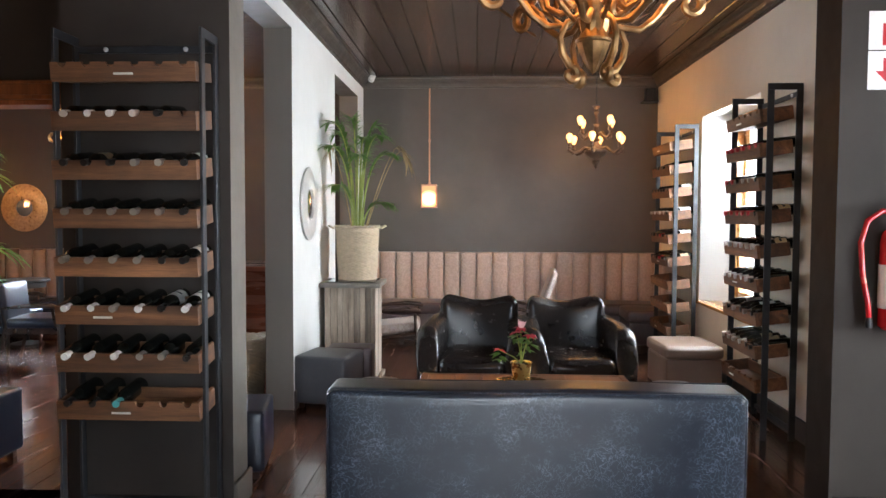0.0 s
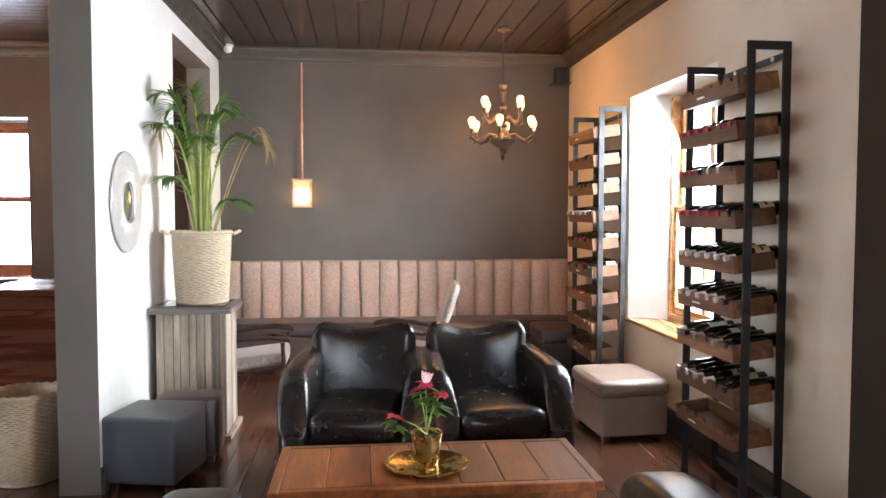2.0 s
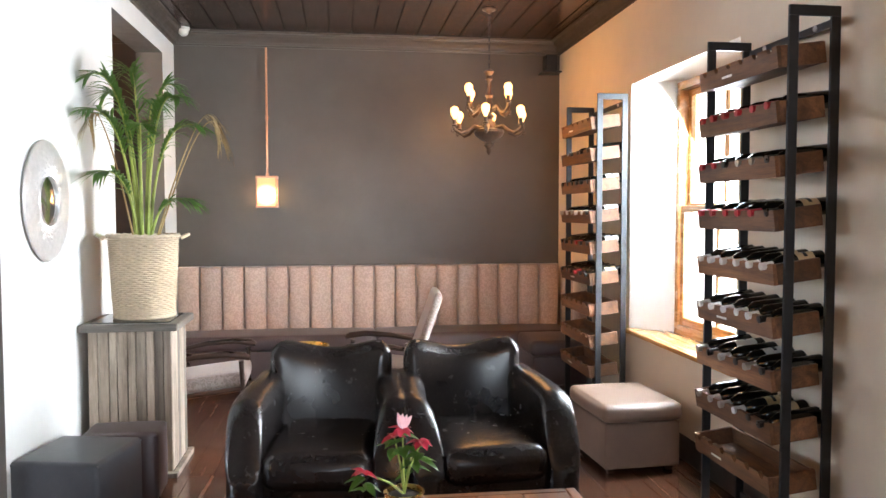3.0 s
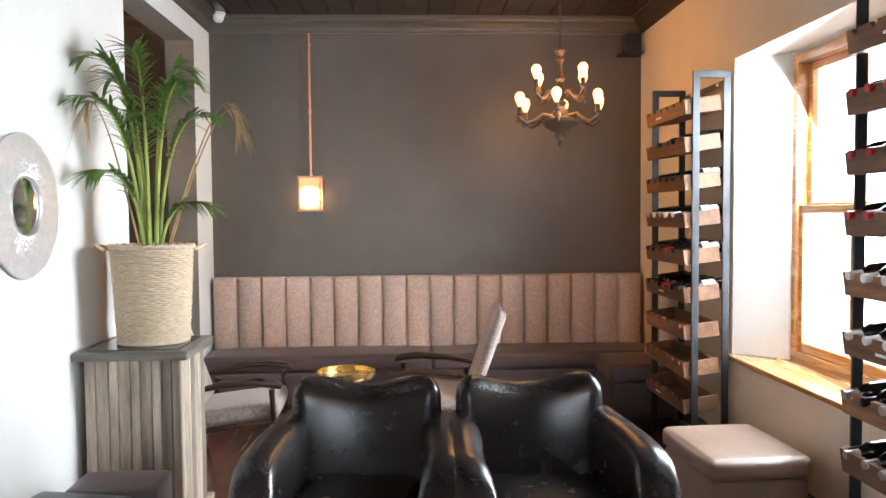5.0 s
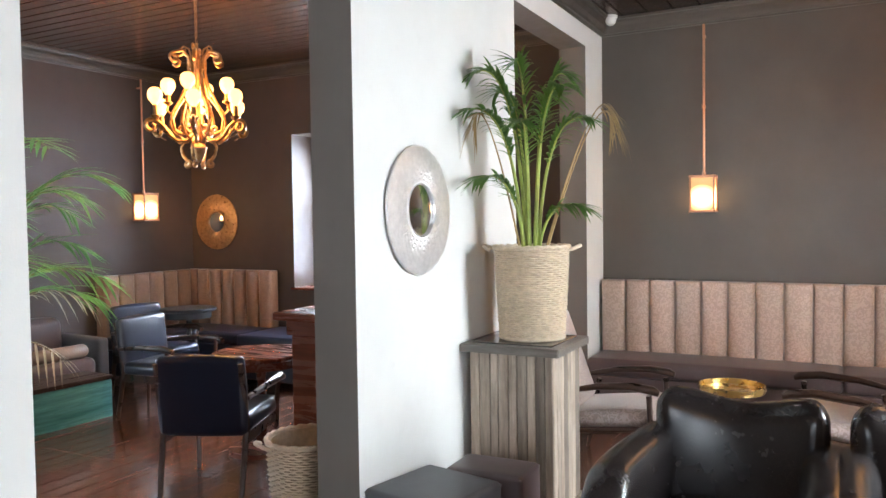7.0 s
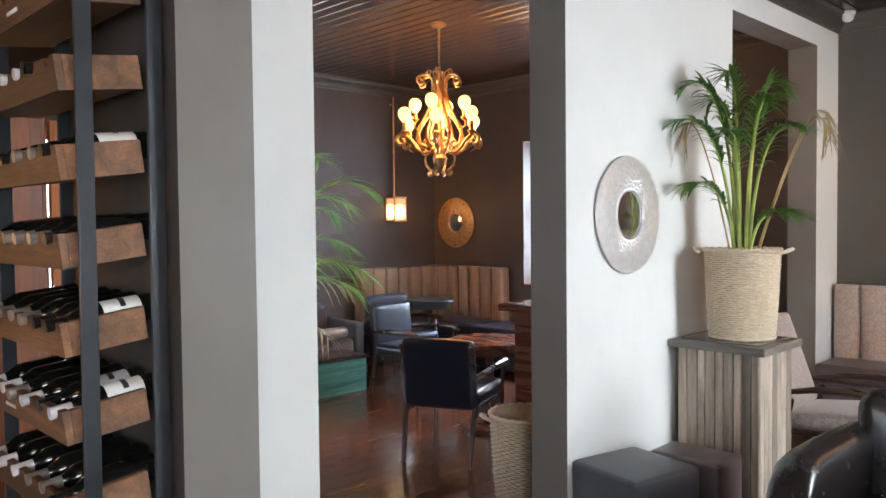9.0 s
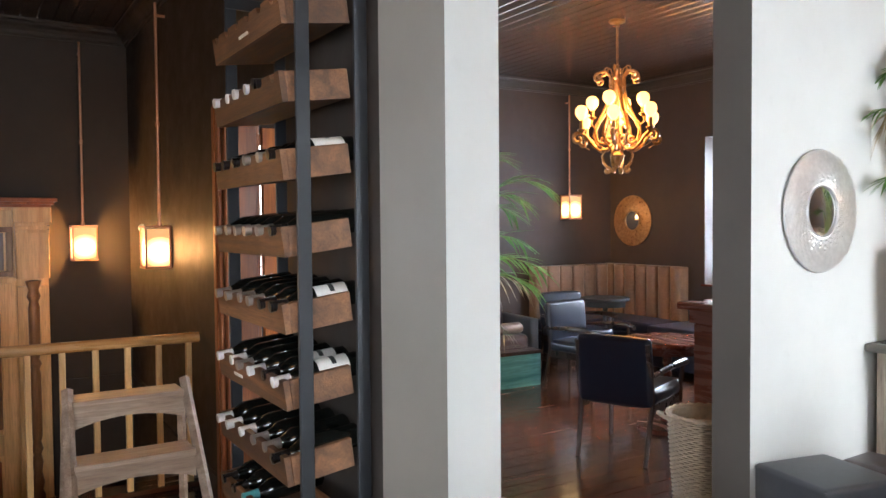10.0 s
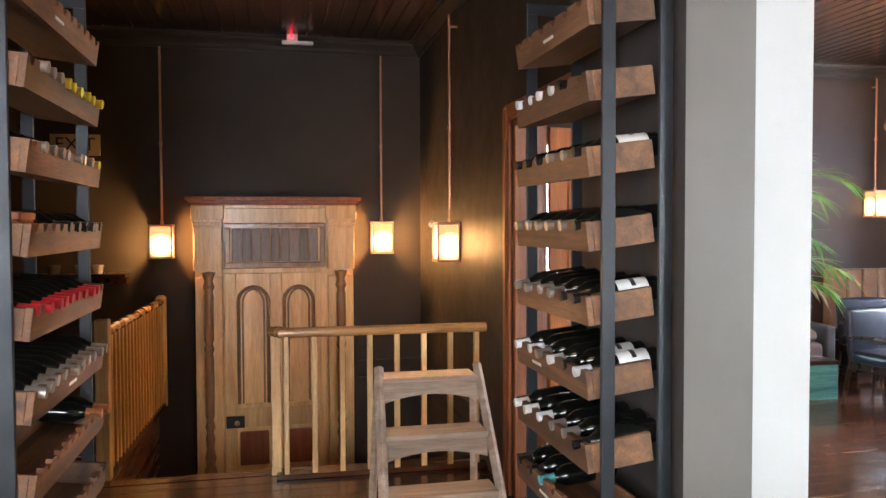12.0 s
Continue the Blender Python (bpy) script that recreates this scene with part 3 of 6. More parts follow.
# ------------------------------------------------------------ windows, doorway, stairs
def sash_window(name, axis, plane, a0, a1, z0, z1, glow_at, wood_mat=OLDPINE):
    """A two-sash timber window in the plane, with panes and a bright hazy outside beyond."""
    ob = tagged(new(name), "varnished timber sash window with bright daylight behind", "window", "", "structure")

    def bar(nm, u0, u1, w0, w1, d0, d1, par, mt=wood_mat):
        me = Mesh()
        if axis == "x":
            me.chamfer(plane + d0, plane + d1, u0, u1, w0, w1, 0.004)
        else:
            me.chamfer(u0, u1, plane + d0, plane + d1, w0, w1, 0.004)
        return part(nm, me, mt, par)

    f = 0.055
    for u0, u1, w0, w1 in ((a0, a0 + f, z0, z1), (a1 - f, a1, z0, z1), (a0 + f, a1 - f, z1 - f, z1), (a0 + f, a1 - f, z0, z0 + 0.06)):
        bar("window_frame", u0, u1, w0, w1, -0.05, 0.06, ob)
    mid = (z0 + z1) / 2
    for w0, w1, off in ((z0 + 0.06, mid + 0.02, -0.03), (mid - 0.02, z1 - f, 0.015)):
        s = 0.042
        b0, b1 = a0 + f, a1 - f
        sash = bar("sash", b0, b0 + s, w0, w1, off, off + 0.04, ob)
        bar("stile", b1 - s, b1, w0, w1, off, off + 0.04, sash)
        bar("top_rail", b0 + s, b1 - s, w1 - 0.045, w1, off, off + 0.04, sash)
        bar("bottom_rail", b0 + s, b1 - s, w0, w0 + 0.055, off, off + 0.04, sash)
        bar("glazing_bar", (b0 + b1) / 2 - 0.011, (b0 + b1) / 2 + 0.011, w0 + 0.055, w1 - 0.045, off + 0.005, off + 0.035, sash)
        for u0, u1 in ((b0 + s, (b0 + b1) / 2 - 0.011), ((b0 + b1) / 2 + 0.011, b1 - s)):
            me = Mesh()
            if axis == "x":
                me.box(plane + off + 0.018, plane + off + 0.022, u0, u1, w0 + 0.055, w1 - 0.045)
            else:
                me.box(u0, u1, plane + off + 0.018, plane + off + 0.022, w0 + 0.055, w1 - 0.045)
            p = part("pane", me, PANE, sash, "clear window glass")
            p.visible_shadow = False
    me = Mesh()
    if axis == "x":
        me.box(glow_at, glow_at + 0.05, a0 - 9, a1 + 9, -3, 9)
    else:
        me.box(a0 - 6, a1 + 6, glow_at, glow_at + 0.05, -3, 9)
    tagged(part("backdrop", me, OUTSIDE), "overexposed bright daylight outside the window", "backdrop", "", "structure")
    return ob


sash_window("window_1", "x", EX + 0.30, 6.12, 7.24, 0.66, 2.39, EX + 3.0, PINEX)
for name, y0, y1 in (("wall_splay_far", 7.428, 7.225), ("wall_splay_near", 5.932, 6.135)):
    s = 1 if y0 < y1 else -1
    vs = [(x, y, z) for z in (0.664, 2.408) for x, y in ((EX + 0.004, y0), (EX + 0.356, y0), (EX + 0.356, y1), (EX + 0.24, y1))]
    fs = [(0, 1, 2, 3), (4, 7, 6, 5), (0, 4, 5, 1), (1, 5, 6, 2), (2, 6, 7, 3), (3, 7, 4, 0)]
    structure(name, Mesh().add(vs, fs), WHITE, "white plaster splayed window reveal")
sash_window("window_2", "y", DY + 0.43, -4.54, -3.18, 0.85, 2.39, DY + 3.0)
sash_window("window_3", "y", -2.75, -1.0, 1.6, 0.03, 2.5, -6.0)
# unseen window, added only to go with the dining fill lamp
sash_window("window_5", "x", DX - 0.18, 4.3, 5.7, 0.8, 2.35, DX - 3.0)
sash_window("window_4", "x", 3.63, 0.6, 2.2, 0.75, 2.4, 6.6)
structure("trim_sill", Mesh().soft(EX - 0.035, EX + 0.25, 5.90, 7.46, 0.632, 0.662, 0.008, 4), PINEX, "oiled pine window sill", True)
structure("trim_sill_dining", Mesh().soft(-4.59, -3.13, DY - 0.03, DY + 0.37, 0.832, 0.855, 0.008, 4), REDWOOD, "dark timber window sill", True)

# pine-lined doorway between the hall and the dining room
lining = tagged(new("door_1"), "orange pine door lining around an open doorway", "doorway", "", "structure")
part("jamb", Mesh().chamfer(-3.148, -3.105, HY - 0.012, 3.955, 0.004, 2.03, 0.004), OLDPINE, lining)
part("jamb", Mesh().chamfer(-2.085, -2.042, HY - 0.012, 3.955, 0.004, 2.03, 0.004), OLDPINE, lining)
part("head", Mesh().chamfer(-3.148, -2.042, HY - 0.012, 3.955, 2.03, 2.068, 0.004), OLDPINE, lining)
for x0, x1, z0, z1 in ((-3.23, -3.14, 0.004, 2.15), (-2.05, -1.97, 0.004, 2.15), (-3.14, -2.05, 2.055, 2.15)):
    a = part("architrave", Mesh().chamfer(x0, x1, HY - 0.04, HY - 0.013, z0, z1, 0.008), OLDPINE, lining)
    part("bead", Mesh().chamfer(x0 + 0.02, x1 - 0.02, HY - 0.05, HY - 0.04, z0 + 0.02, z1 - 0.02, 0.004), OLDPINE, a)
    part("architrave", Mesh().chamfer(x0, x1, 3.957, 3.985, z0, z1, 0.008), OLDPINE, lining)

leaf = tagged(new("door_2"), "orange pine door standing open against the dining room", "door", "", "structure")
body = part("leaf", Mesh().chamfer(-3.145, -3.108, 3.99, 4.83, 0.008, 2.025, 0.003), DOORPINE, leaf)
for z0, z1 in ((0.22, 0.92), (1.06, 1.88)):
    for y0, y1 in ((4.09, 4.37), (4.45, 4.73)):
        part("panel", Mesh().chamfer(-3.108, -3.098, y0, y1, z0, z1, 0.004), DOORPINE, body)
part("door_handle", Mesh().tube([(-3.108, 4.77, 1.02), (-3.06, 4.77, 1.02), (-3.055, 4.68, 1.02)], 0.009, 8), BRASS, body, "brass lever handle", True)

# stairs going down from the hall to the pine entrance
LOW = -0.72
steps = tagged(new("stairs"), "dark red-brown timber steps going down", "stairs", "", "structure")
for k in range(4):
    x1 = -3.90 - 0.27 * k
    z = -0.18 * (k + 1)
    part("tread", Mesh().chamfer(x1 - 0.29, x1 + 0.012, 1.57, HY - 0.004, z - 0.03, z, 0.006), FLOORWOOD, steps)
    part("riser", Mesh().box(x1 - 0.012, x1, 1.52, HY - 0.004, z, z + 0.18 - (0.0 if k == 0 else 0.03)), FLOORWOOD, steps)
structure("floor_landing", Mesh().box(HX, -4.95, 1.50, HY, LOW - 0.18, LOW - 0.002), FLOORWOOD, "dark timber landing at the entrance door")
structure("wall_stair_side", Mesh().box(HX, -3.80, 1.42, 1.56, -0.9, -0.004), REDWOOD, "dark red stair string and side wall")
structure("trim_stair_edge", Mesh().chamfer(-3.93, -3.80, 1.50, HY, -0.04, 0.002, 0.01), FLOORWOOD, "worn timber nosing at the stair head")


def balustrade(label, x0, y0, x1, y1, count, curl=False):
    ob = thing("balustrade", label, "railing", "", pose(x0, y0, 0))
    d = Vector((x1 - x0, y1 - y0, 0))
    L = d.length
    ang = math.degrees(math.atan2(d.y, d.x)) - 90
    m = pose(0, 0, 0, 0, 0, ang)
    top = 0.865
    pts = [(0, 0, top), (0, L, top)]
    if curl:
        pts = [(-0.16, 0.10, top - 0.03), (-0.135, 0.03, top - 0.008), (-0.08, -0.02, top)] + [(0, 0.03, top), (0, 0.12, top), (0, L, top)]
    rail = Mesh().tube(pts, [0.030] * len(pts), 12, 0, m)
    part("handrail", rail, PINEX, ob, "varnished golden pine handrail", True)
    part("bottom_rail", Mesh().chamfer(-0.035, 0.035, 0, L, 0.004, 0.03, 0.004, 0, m), FLOORWOOD, ob)
    me = Mesh().chamfer(-0.016, 0.016, -0.016, 0.016, 0.03, top - 0.02, 0.003).data("baluster", PINE)
    for k in range(count):
        b = part("baluster", me, None, ob)
        b.matrix_local = m @ pose(0, 0.06 + (L - 0.12) * k / (count - 1), 0)
    return ob


rail_a = balustrade("golden pine balustrade guarding the stair head", -3.73, 2.52, -3.70, 3.79, 8, True)
post = part("newel", Mesh().chamfer(-0.03, 0.03, -0.03, 0.03, 0.004, 0.85, 0.005, 0, pose(-0.09, 0.0, 0)), PINE, rail_a)
rail_b = balustrade("pine balustrade along the stairwell side", -3.95, 1.53, -5.86, 1.60, 19)
part("newel", Mesh().chamfer(-0.04, 0.04, -0.04, 0.04, 0.004, 0.95, 0.006), PINE, rail_b)
part("newel", Mesh().chamfer(-0.04, 0.04, -0.04, 0.04, 0.004, 0.92, 0.02, 0, pose(-1.87, 0.07, 0)), PINE, rail_b)


def entrance():
    """Carved pine entrance: pilasters with turned half columns, panelled transom, arched door panels, cornice."""
    ob = thing("entrance_door", "carved honey pine entrance door with turned columns and arched panels", "door", "", pose(HX + 0.004, 2.53, LOW))
    w, h = 0.69, 2.46
    x = 0.0
    part("backing", Mesh().box(x, x + 0.03, -0.66, 0.66, 0, h - 0.06), PINE, ob)
    for s in (-1, 1):
        y0, y1 = sorted((s * 0.66, s * 0.44))
        pil = part("pilaster", Mesh().chamfer(x + 0.03, x + 0.075, y0, y1, 0, 1.78, 0.006), PINE, ob)
        part("capital_block", Mesh().chamfer(x + 0.03, x + 0.13, y0 - 0.005, y1 + 0.005, 1.84, 2.20, 0.008), PINE, ob)
        for k in range(3):
            part("moulding", Mesh().chamfer(x + 0.03, x + 0.14 + 0.008 * k, y0 - 0.008, y1 + 0.008, 2.19 + 0.028 * k, 2.213 + 0.028 * k, 0.003), PINE, ob)
        prof = [(0.0, 0.10), (0.045, 0.10), (0.045, 0.16), (0.03, 0.20), (0.042, 0.26), (0.026, 0.34), (0.036, 0.42), (0.024, 0.48), (0.038, 0.52), (0.024, 0.58),
                (0.034, 0.62), (0.034, 1.10), (0.026, 1.14), (0.04, 1.18), (0.026, 1.22), (0.036, 1.26), (0.036, 1.62), (0.028, 1.66), (0.044, 1.70), (0.03, 1.75), (0.05, 1.82), (0.0, 1.83)]
        part("column", Mesh().lathe([(q * 1.12, z) for q, z in prof], 16, pose(x + 0.085, s * 0.55, 0)), COLUMNWOOD, pil, "turned dark-stained half column", True)
        part("plinth", Mesh().chamfer(x + 0.03, x + 0.12, y0 - 0.01, y1 + 0.01, 0.0, 0.12, 0.006), PINE, ob)
    part("frieze", Mesh().chamfer(x + 0.03, x + 0.10, -0.44, 0.44, 2.24, 2.36, 0.005), PINE, ob)
    part("end_block", Mesh().chamfer(x + 0.03, x + 0.15, -0.68, -0.42, 2.27, 2.385, 0.006), PINE, ob)
    part("end_block", Mesh().chamfer(x + 0.03, x + 0.15, 0.42, 0.68, 2.27, 2.385, 0.006), PINE, ob)
    for k, (o, z0, z1) in enumerate(((0.14, 2.385, 2.405), (0.17, 2.405, 2.425), (0.20, 2.425, 2.455))):
        part("cornice", Mesh().chamfer(x, x + o, -0.68 - 0.02 * k, 0.68 + 0.02 * k, z0, z1, 0.006), OLDPINE, ob)
    # transom with bleached slats
    tr = part("transom_frame", Mesh().chamfer(x + 0.03, x + 0.075, -0.42, 0.42, 2.195, 2.235, 0.006).chamfer(x + 0.03, x + 0.075, -0.42, 0.42, 1.86, 1.90, 0.006)
              .chamfer(x + 0.03, x + 0.075, -0.42, -0.375, 1.90, 2.195, 0.006).chamfer(x + 0.03, x + 0.075, 0.375, 0.42, 1.90, 2.195, 0.006), COLUMNWOOD, ob)
    for k in range(9):
        y0 = -0.36 + 0.08 * k
        part("slat", Mesh().chamfer(x + 0.032, x + 0.05, y0 + 0.002, y0 + 0.078, 1.905, 2.19, 0.005), SLATGREY, tr)
    # door leaf
    leaf = part("leaf", Mesh().chamfer(x + 0.03, x + 0.055, -0.43, 0.43, 0.01, 1.81, 0.004), PINE, ob)
    part("lintel", Mesh().chamfer(x + 0.03, x + 0.085, -0.44, 0.44, 1.812, 1.855, 0.006), PINE, ob)
    for y0, y1, z0, z1 in ((-0.43, -0.33, 0.01, 1.81), (0.33, 0.43, 0.01, 1.81), (-0.05, 0.05, 0.62, 1.81), (-0.33, 0.33, 0.50, 0.66), (-0.33, 0.33, 0.01, 0.13)):
        part("rail", Mesh().chamfer(x + 0.055, x + 0.072, y0, y1, z0, z1, 0.004), PINE, leaf)
    for cy in (-0.19, 0.19):
        r = 0.122
        arch = [(0, cy - r, 0.70), (0, cy - r, 1.57)] + [(0, cy - r * math.cos(a), 1.57 + r * math.sin(a)) for a in [math.pi * k / 12 for k in range(1, 12)]] + [(0, cy + r, 1.57), (0, cy + r, 0.70)]
        part("arch_moulding", Mesh().tube([(x + 0.062, p[1], p[2]) for p in arch], 0.015, 8), COLUMNWOOD, leaf, "", True)
        part("arch_moulding", Mesh().tube([(x + 0.058, cy + (p[1] - cy) * 0.72, p[2] - 0.02) for p in arch], 0.008, 6), COLUMNWOOD, leaf, "", True)
        part("sill_moulding", Mesh().chamfer(x + 0.055, x + 0.085, cy - 0.14, cy + 0.14, 0.665, 0.70, 0.006), PINE, leaf)
        part("lower_panel", Mesh().chamfer(x + 0.055, x + 0.066, cy - 0.12, cy + 0.12, 0.17, 0.46, 0.01), OLDPINE, leaf)
    lock = part("rim_lock", Mesh().soft(x + 0.072, x + 0.10, -0.42, -0.27, 0.50, 0.60, 0.006, 3), BLACKPLASTIC, leaf, "black metal rim lock", True)
    part("knob", Mesh().lathe([(0, 0), (0.014, 0.0), (0.014, 0.02), (0.022, 0.03), (0.02, 0.05), (0, 0.056)], 12, pose(x + 0.10, -0.33, 0.55, 0, 90, 0)), BRASS, lock, "brass knob", True)
    return ob


entrance()
for z in (0.13, 0.28):
    structure("trim_dado", Mesh().chamfer(HX + 0.002, HX + 0.025, 3.24, HY - 0.01, z, z + 0.022, 0.005), HALL, "dark painted dado moulding")
    structure("trim_dado_north", Mesh().chamfer(HX + 0.03, -3.75, HY - 0.025, HY - 0.002, z, z + 0.022, 0.005), HALL, "dark painted dado moulding")


# ------------------------------------------------------------ bottle racks
def bottle_profile():
    r = 0.0375
    return [(0.0, 0.004), (r * 0.8, 0.0), (r, 0.008), (r, 0.172), (r * 0.93, 0.190), (r * 0.6, 0.212), (0.0155, 0.228), (0.0145, 0.235)]


GLASS_ME = Mesh().lathe(bottle_profile() + [(0.0143, 0.244), (0.0, 0.244)], 16).data("glass", GLASSDARK, True)
CAP_PROF = [(0.0, 0.2235), (0.0168, 0.2235), (0.0158, 0.234), (0.0155, 0.272), (0.0165, 0.273), (0.0165, 0.280), (0.0, 0.281)]
CAP_ME = {k: Mesh().lathe(CAP_PROF, 12).data("capsule", m, True) for k, m in FOILS.items()}


def band(z0, z1, r, a0, a1, mt):
    vs, fs, n = [], [], 10
    for i in range(n + 1):
        a = a0 + (a1 - a0) * i / n
        for z in (z0, z1):
            for q in (r, r + 0.0006):
                vs.append((q * math.cos(a), q * math.sin(a), z))
    for i in range(n):
        o = 4 * i
        fs += [(o + 1, o + 5, o + 7, o + 3), (o, o + 2, o + 6, o + 4), (o, o + 4, o + 5, o + 1), (o + 2, o + 3, o + 7, o + 6)]
    return Mesh().add(vs, fs).data("label", mt, True)


LABEL_ME = [band(0.045, 0.145, 0.0377, -0.2, 3.3, LABEL), band(0.055, 0.13, 0.0377, 0.0, 3.14, LABELTAN)]
BAR_ME = band(0.085, 0.10, 0.0386, 0.9, 2.2, BLACKPLASTIC)


def make_bottle(foil, label):
    words = {"dark": "black", "tin": "silver", "white": "white", "red": "red", "yellow": "yellow", "teal": "teal", "copper": "copper"}[foil]
    ob = thing("wine_bottle", "dark glass wine bottle with %s capsule lying in a crate" % words, "bottle", "wine bottles in the racks")
    part("glass", GLASS_ME, None, ob)
    part("capsule", CAP_ME[foil], None, ob, "%s capsule" % words)
    if label < 2:
        lb = part("label", LABEL_ME[label], None, ob, "pale paper label")
        part("print", BAR_ME, None, lb)
    return ob


MASTERS = {}


def bottle_at(m, foil, label):
    if (foil, label) not in MASTERS:
        ob = make_bottle(foil, label)
        ob.matrix_basis = m
        MASTERS[(foil, label)] = ob
        return ob
    return copy_thing(MASTERS[(foil, label)], m)


def notched(w, n, h, t):
    """A crate front with a row of round notches in its top edge."""
    me = Mesh()
    prof = [(-w / 2, h)]
    for k in range(n):
        c = -w / 2 + w * (k + 0.5) / n
        for a in range(0, 7):
            th = math.pi * a / 6
            prof.append((c - 0.021 * math.cos(th), h - 0.024 * math.sin(th)))
    prof.append((w / 2, h))
    vs = []
    for y in (0, t):
        for x, z in prof:
            vs.append((x, y, z))
        for x, z in prof:
            vs.append((x, y, 0))
    n2 = len(prof)
    fs = []
    for k in range(n2 - 1):
        fs.append((n2 + k, n2 + k + 1, k + 1, k))
        fs.append((2 * n2 + k, 2 * n2 + k + 1, 3 * n2 + k + 1, 3 * n2 + k))
        fs.append((k, k + 1, 2 * n2 + k + 1, 2 * n2 + k))
        fs.append((n2 + k + 1, n2 + k, 3 * n2 + k, 3 * n2 + k + 1))
    fs += [(0, 2 * n2, 3 * n2, n2), (n2 - 1, 2 * n2 - 1, 4 * n2 - 1, 3 * n2 - 1)]
    return me.add(vs, fs)


RACK_DEPTH, RACK_H, PITCH = 0.225, 2.335, 0.2215


def rack(label, m, width, crates, slots, rows, rng):
    """A steel-framed rack of tilted crates; rows: for each crate from the top, one letter a slot ('.' is empty)."""
    ob = thing("bottle_rack", label, "wine rack", "steel bottle racks", m)
    p = 0.042
    for s in (-1, 1):
        x0, x1 = sorted((s * width / 2, s * (width / 2 - 0.014)))
        side = part("side_frame", Mesh().chamfer(x0, x1, 0.0, RACK_DEPTH, RACK_H - p, RACK_H, 0.002), METAL, ob)
        part("post", Mesh().chamfer(x0, x1, 0.0, p, 0.002, RACK_H - p, 0.002), METAL, side)
        part("post", Mesh().chamfer(x0, x1, RACK_DEPTH - p, RACK_DEPTH, 0.002, RACK_H - p, 0.002), METAL, side)
    brace = part("tie_bar", Mesh().chamfer(-width / 2 + 0.014, width / 2 - 0.014, RACK_DEPTH - 0.012, RACK_DEPTH, RACK_H - 0.075, RACK_H - 0.042, 0.002), METAL, ob)
    for s in (-0.28, 0.28):
        part("bolt", Mesh().lathe([(0, 0), (0.012, 0), (0.012, 0.005), (0.006, 0.009), (0, 0.009)], 10, pose(s * width, RACK_DEPTH - 0.012, RACK_H - 0.058, 90, 0, 0)), STEEL, brace, "steel bolt", True)
    part("foot_bar", Mesh().chamfer(-width / 2 + 0.014, width / 2 - 0.014, RACK_DEPTH - 0.02, RACK_DEPTH, 0.05, 0.08, 0.002), METAL, ob)
    w = width - 0.032
    hb = 0.088
    front = notched(w, slots, hb, 0.018).data("front_board", CRATE)
    back = Mesh().chamfer(-w / 2 + 0.02, w / 2 - 0.02, 0.19, 0.204, 0.0, hb, 0.003).data("back_board", CRATE)
    sidem = Mesh().chamfer(0, 0.019, 0.018, 0.215, 0.0, hb, 0.003).data("end_board", CRATE)
    floor_m = Mesh().chamfer(-w / 2 + 0.02, w / 2 - 0.02, 0.019, 0.19, 0.0, 0.010, 0.002).data("base_board", CRATE)
    tag_m = Mesh().chamfer(-0.045, 0.045, -0.003, 0.0, 0.030, 0.040, 0.001).data("tag", SIGNWHITE)
    code = {"d": "dark", "t": "tin", "w": "white", "r": "red", "y": "yellow", "b": "teal", "c": "copper"}
    for k in range(crates):
        cm = pose(0, -0.035, 2.083 - PITCH * k, 7.5, 0, 0)
        c = part("crate", front, None, ob, "reclaimed wood crate")
        c.matrix_local = cm
        part("back_board", back, None, c)
        part("base_board", floor_m, None, c)
        for x in (-w / 2, w / 2 - 0.019):
            part("end_board", sidem, None, c).location = (x, 0, 0)
        if k in (0, crates - 1, 5):
            part("tag", tag_m, None, c, "white number tag").location = (rng.uniform(-0.12, 0.02), 0, 0)
        row = rows[k] if k < len(rows) else ""
        for i, ch in enumerate(row[:slots]):
            if ch == ".":
                continue
            x = -w / 2 + w * (i + 0.5) / slots
            foil = code[ch.lower()]
            lb = (0 if rng.random() < 0.7 else 1) if ch.isupper() else 2
            bm = m @ cm @ pose(x + rng.uniform(-0.003, 0.003), 0.268 + rng.uniform(-0.010, 0.008), 0.074, 0, 0, 0) @ pose(0, 0, 0, 89, 0, rng.uniform(-1.5, 1.5)) @ pose(0, 0, 0, 0, 0, rng.uniform(60, 120) - 90)
            bottle_at(bm, foil, lb)
    return ob


rng = random.Random(7)
rack("black steel rack of reclaimed crates beside the lounge window", pose(1.872, 5.41, 0, 0, 0, -90), 0.70, 9, 6,
     ["......", "rrrrrr", "rrDttd", "rrrrRD", "wwwwWW", "wwwwwd", "tDtDtd", "tttWDd", "......"], rng)
rack("black steel rack of reclaimed crates past the lounge window", pose(1.872, 7.752, 0, 0, 0, -90), 0.745, 9, 6,
     ["......", "..dDdd", "dddDDD", "twtwWD", "dddrDD", "dddrdD", "......", "......", "......"], rng)
rack("black steel rack of reclaimed crates on the grey nib wall", pose(-1.60, 3.462, 0, 0, 0, 0), 0.70, 8, 6,
     ["......", "wwwwd.", "dDdttD", "tttttd", "ttttdD", "wwtwDW", "wwwttd", "ddb..."], rng)
rack("black steel rack of reclaimed crates in the stair passage", pose(-1.76, 1.855, 0, 0, 0, 180), 0.88, 9, 10,
     ["..........", ".tttyyyyyy", ".ttttttt.y", "....dddddd", "rrrrrrrrr.", "tttttttttt", "........cc", "..........", ".........."], rng)

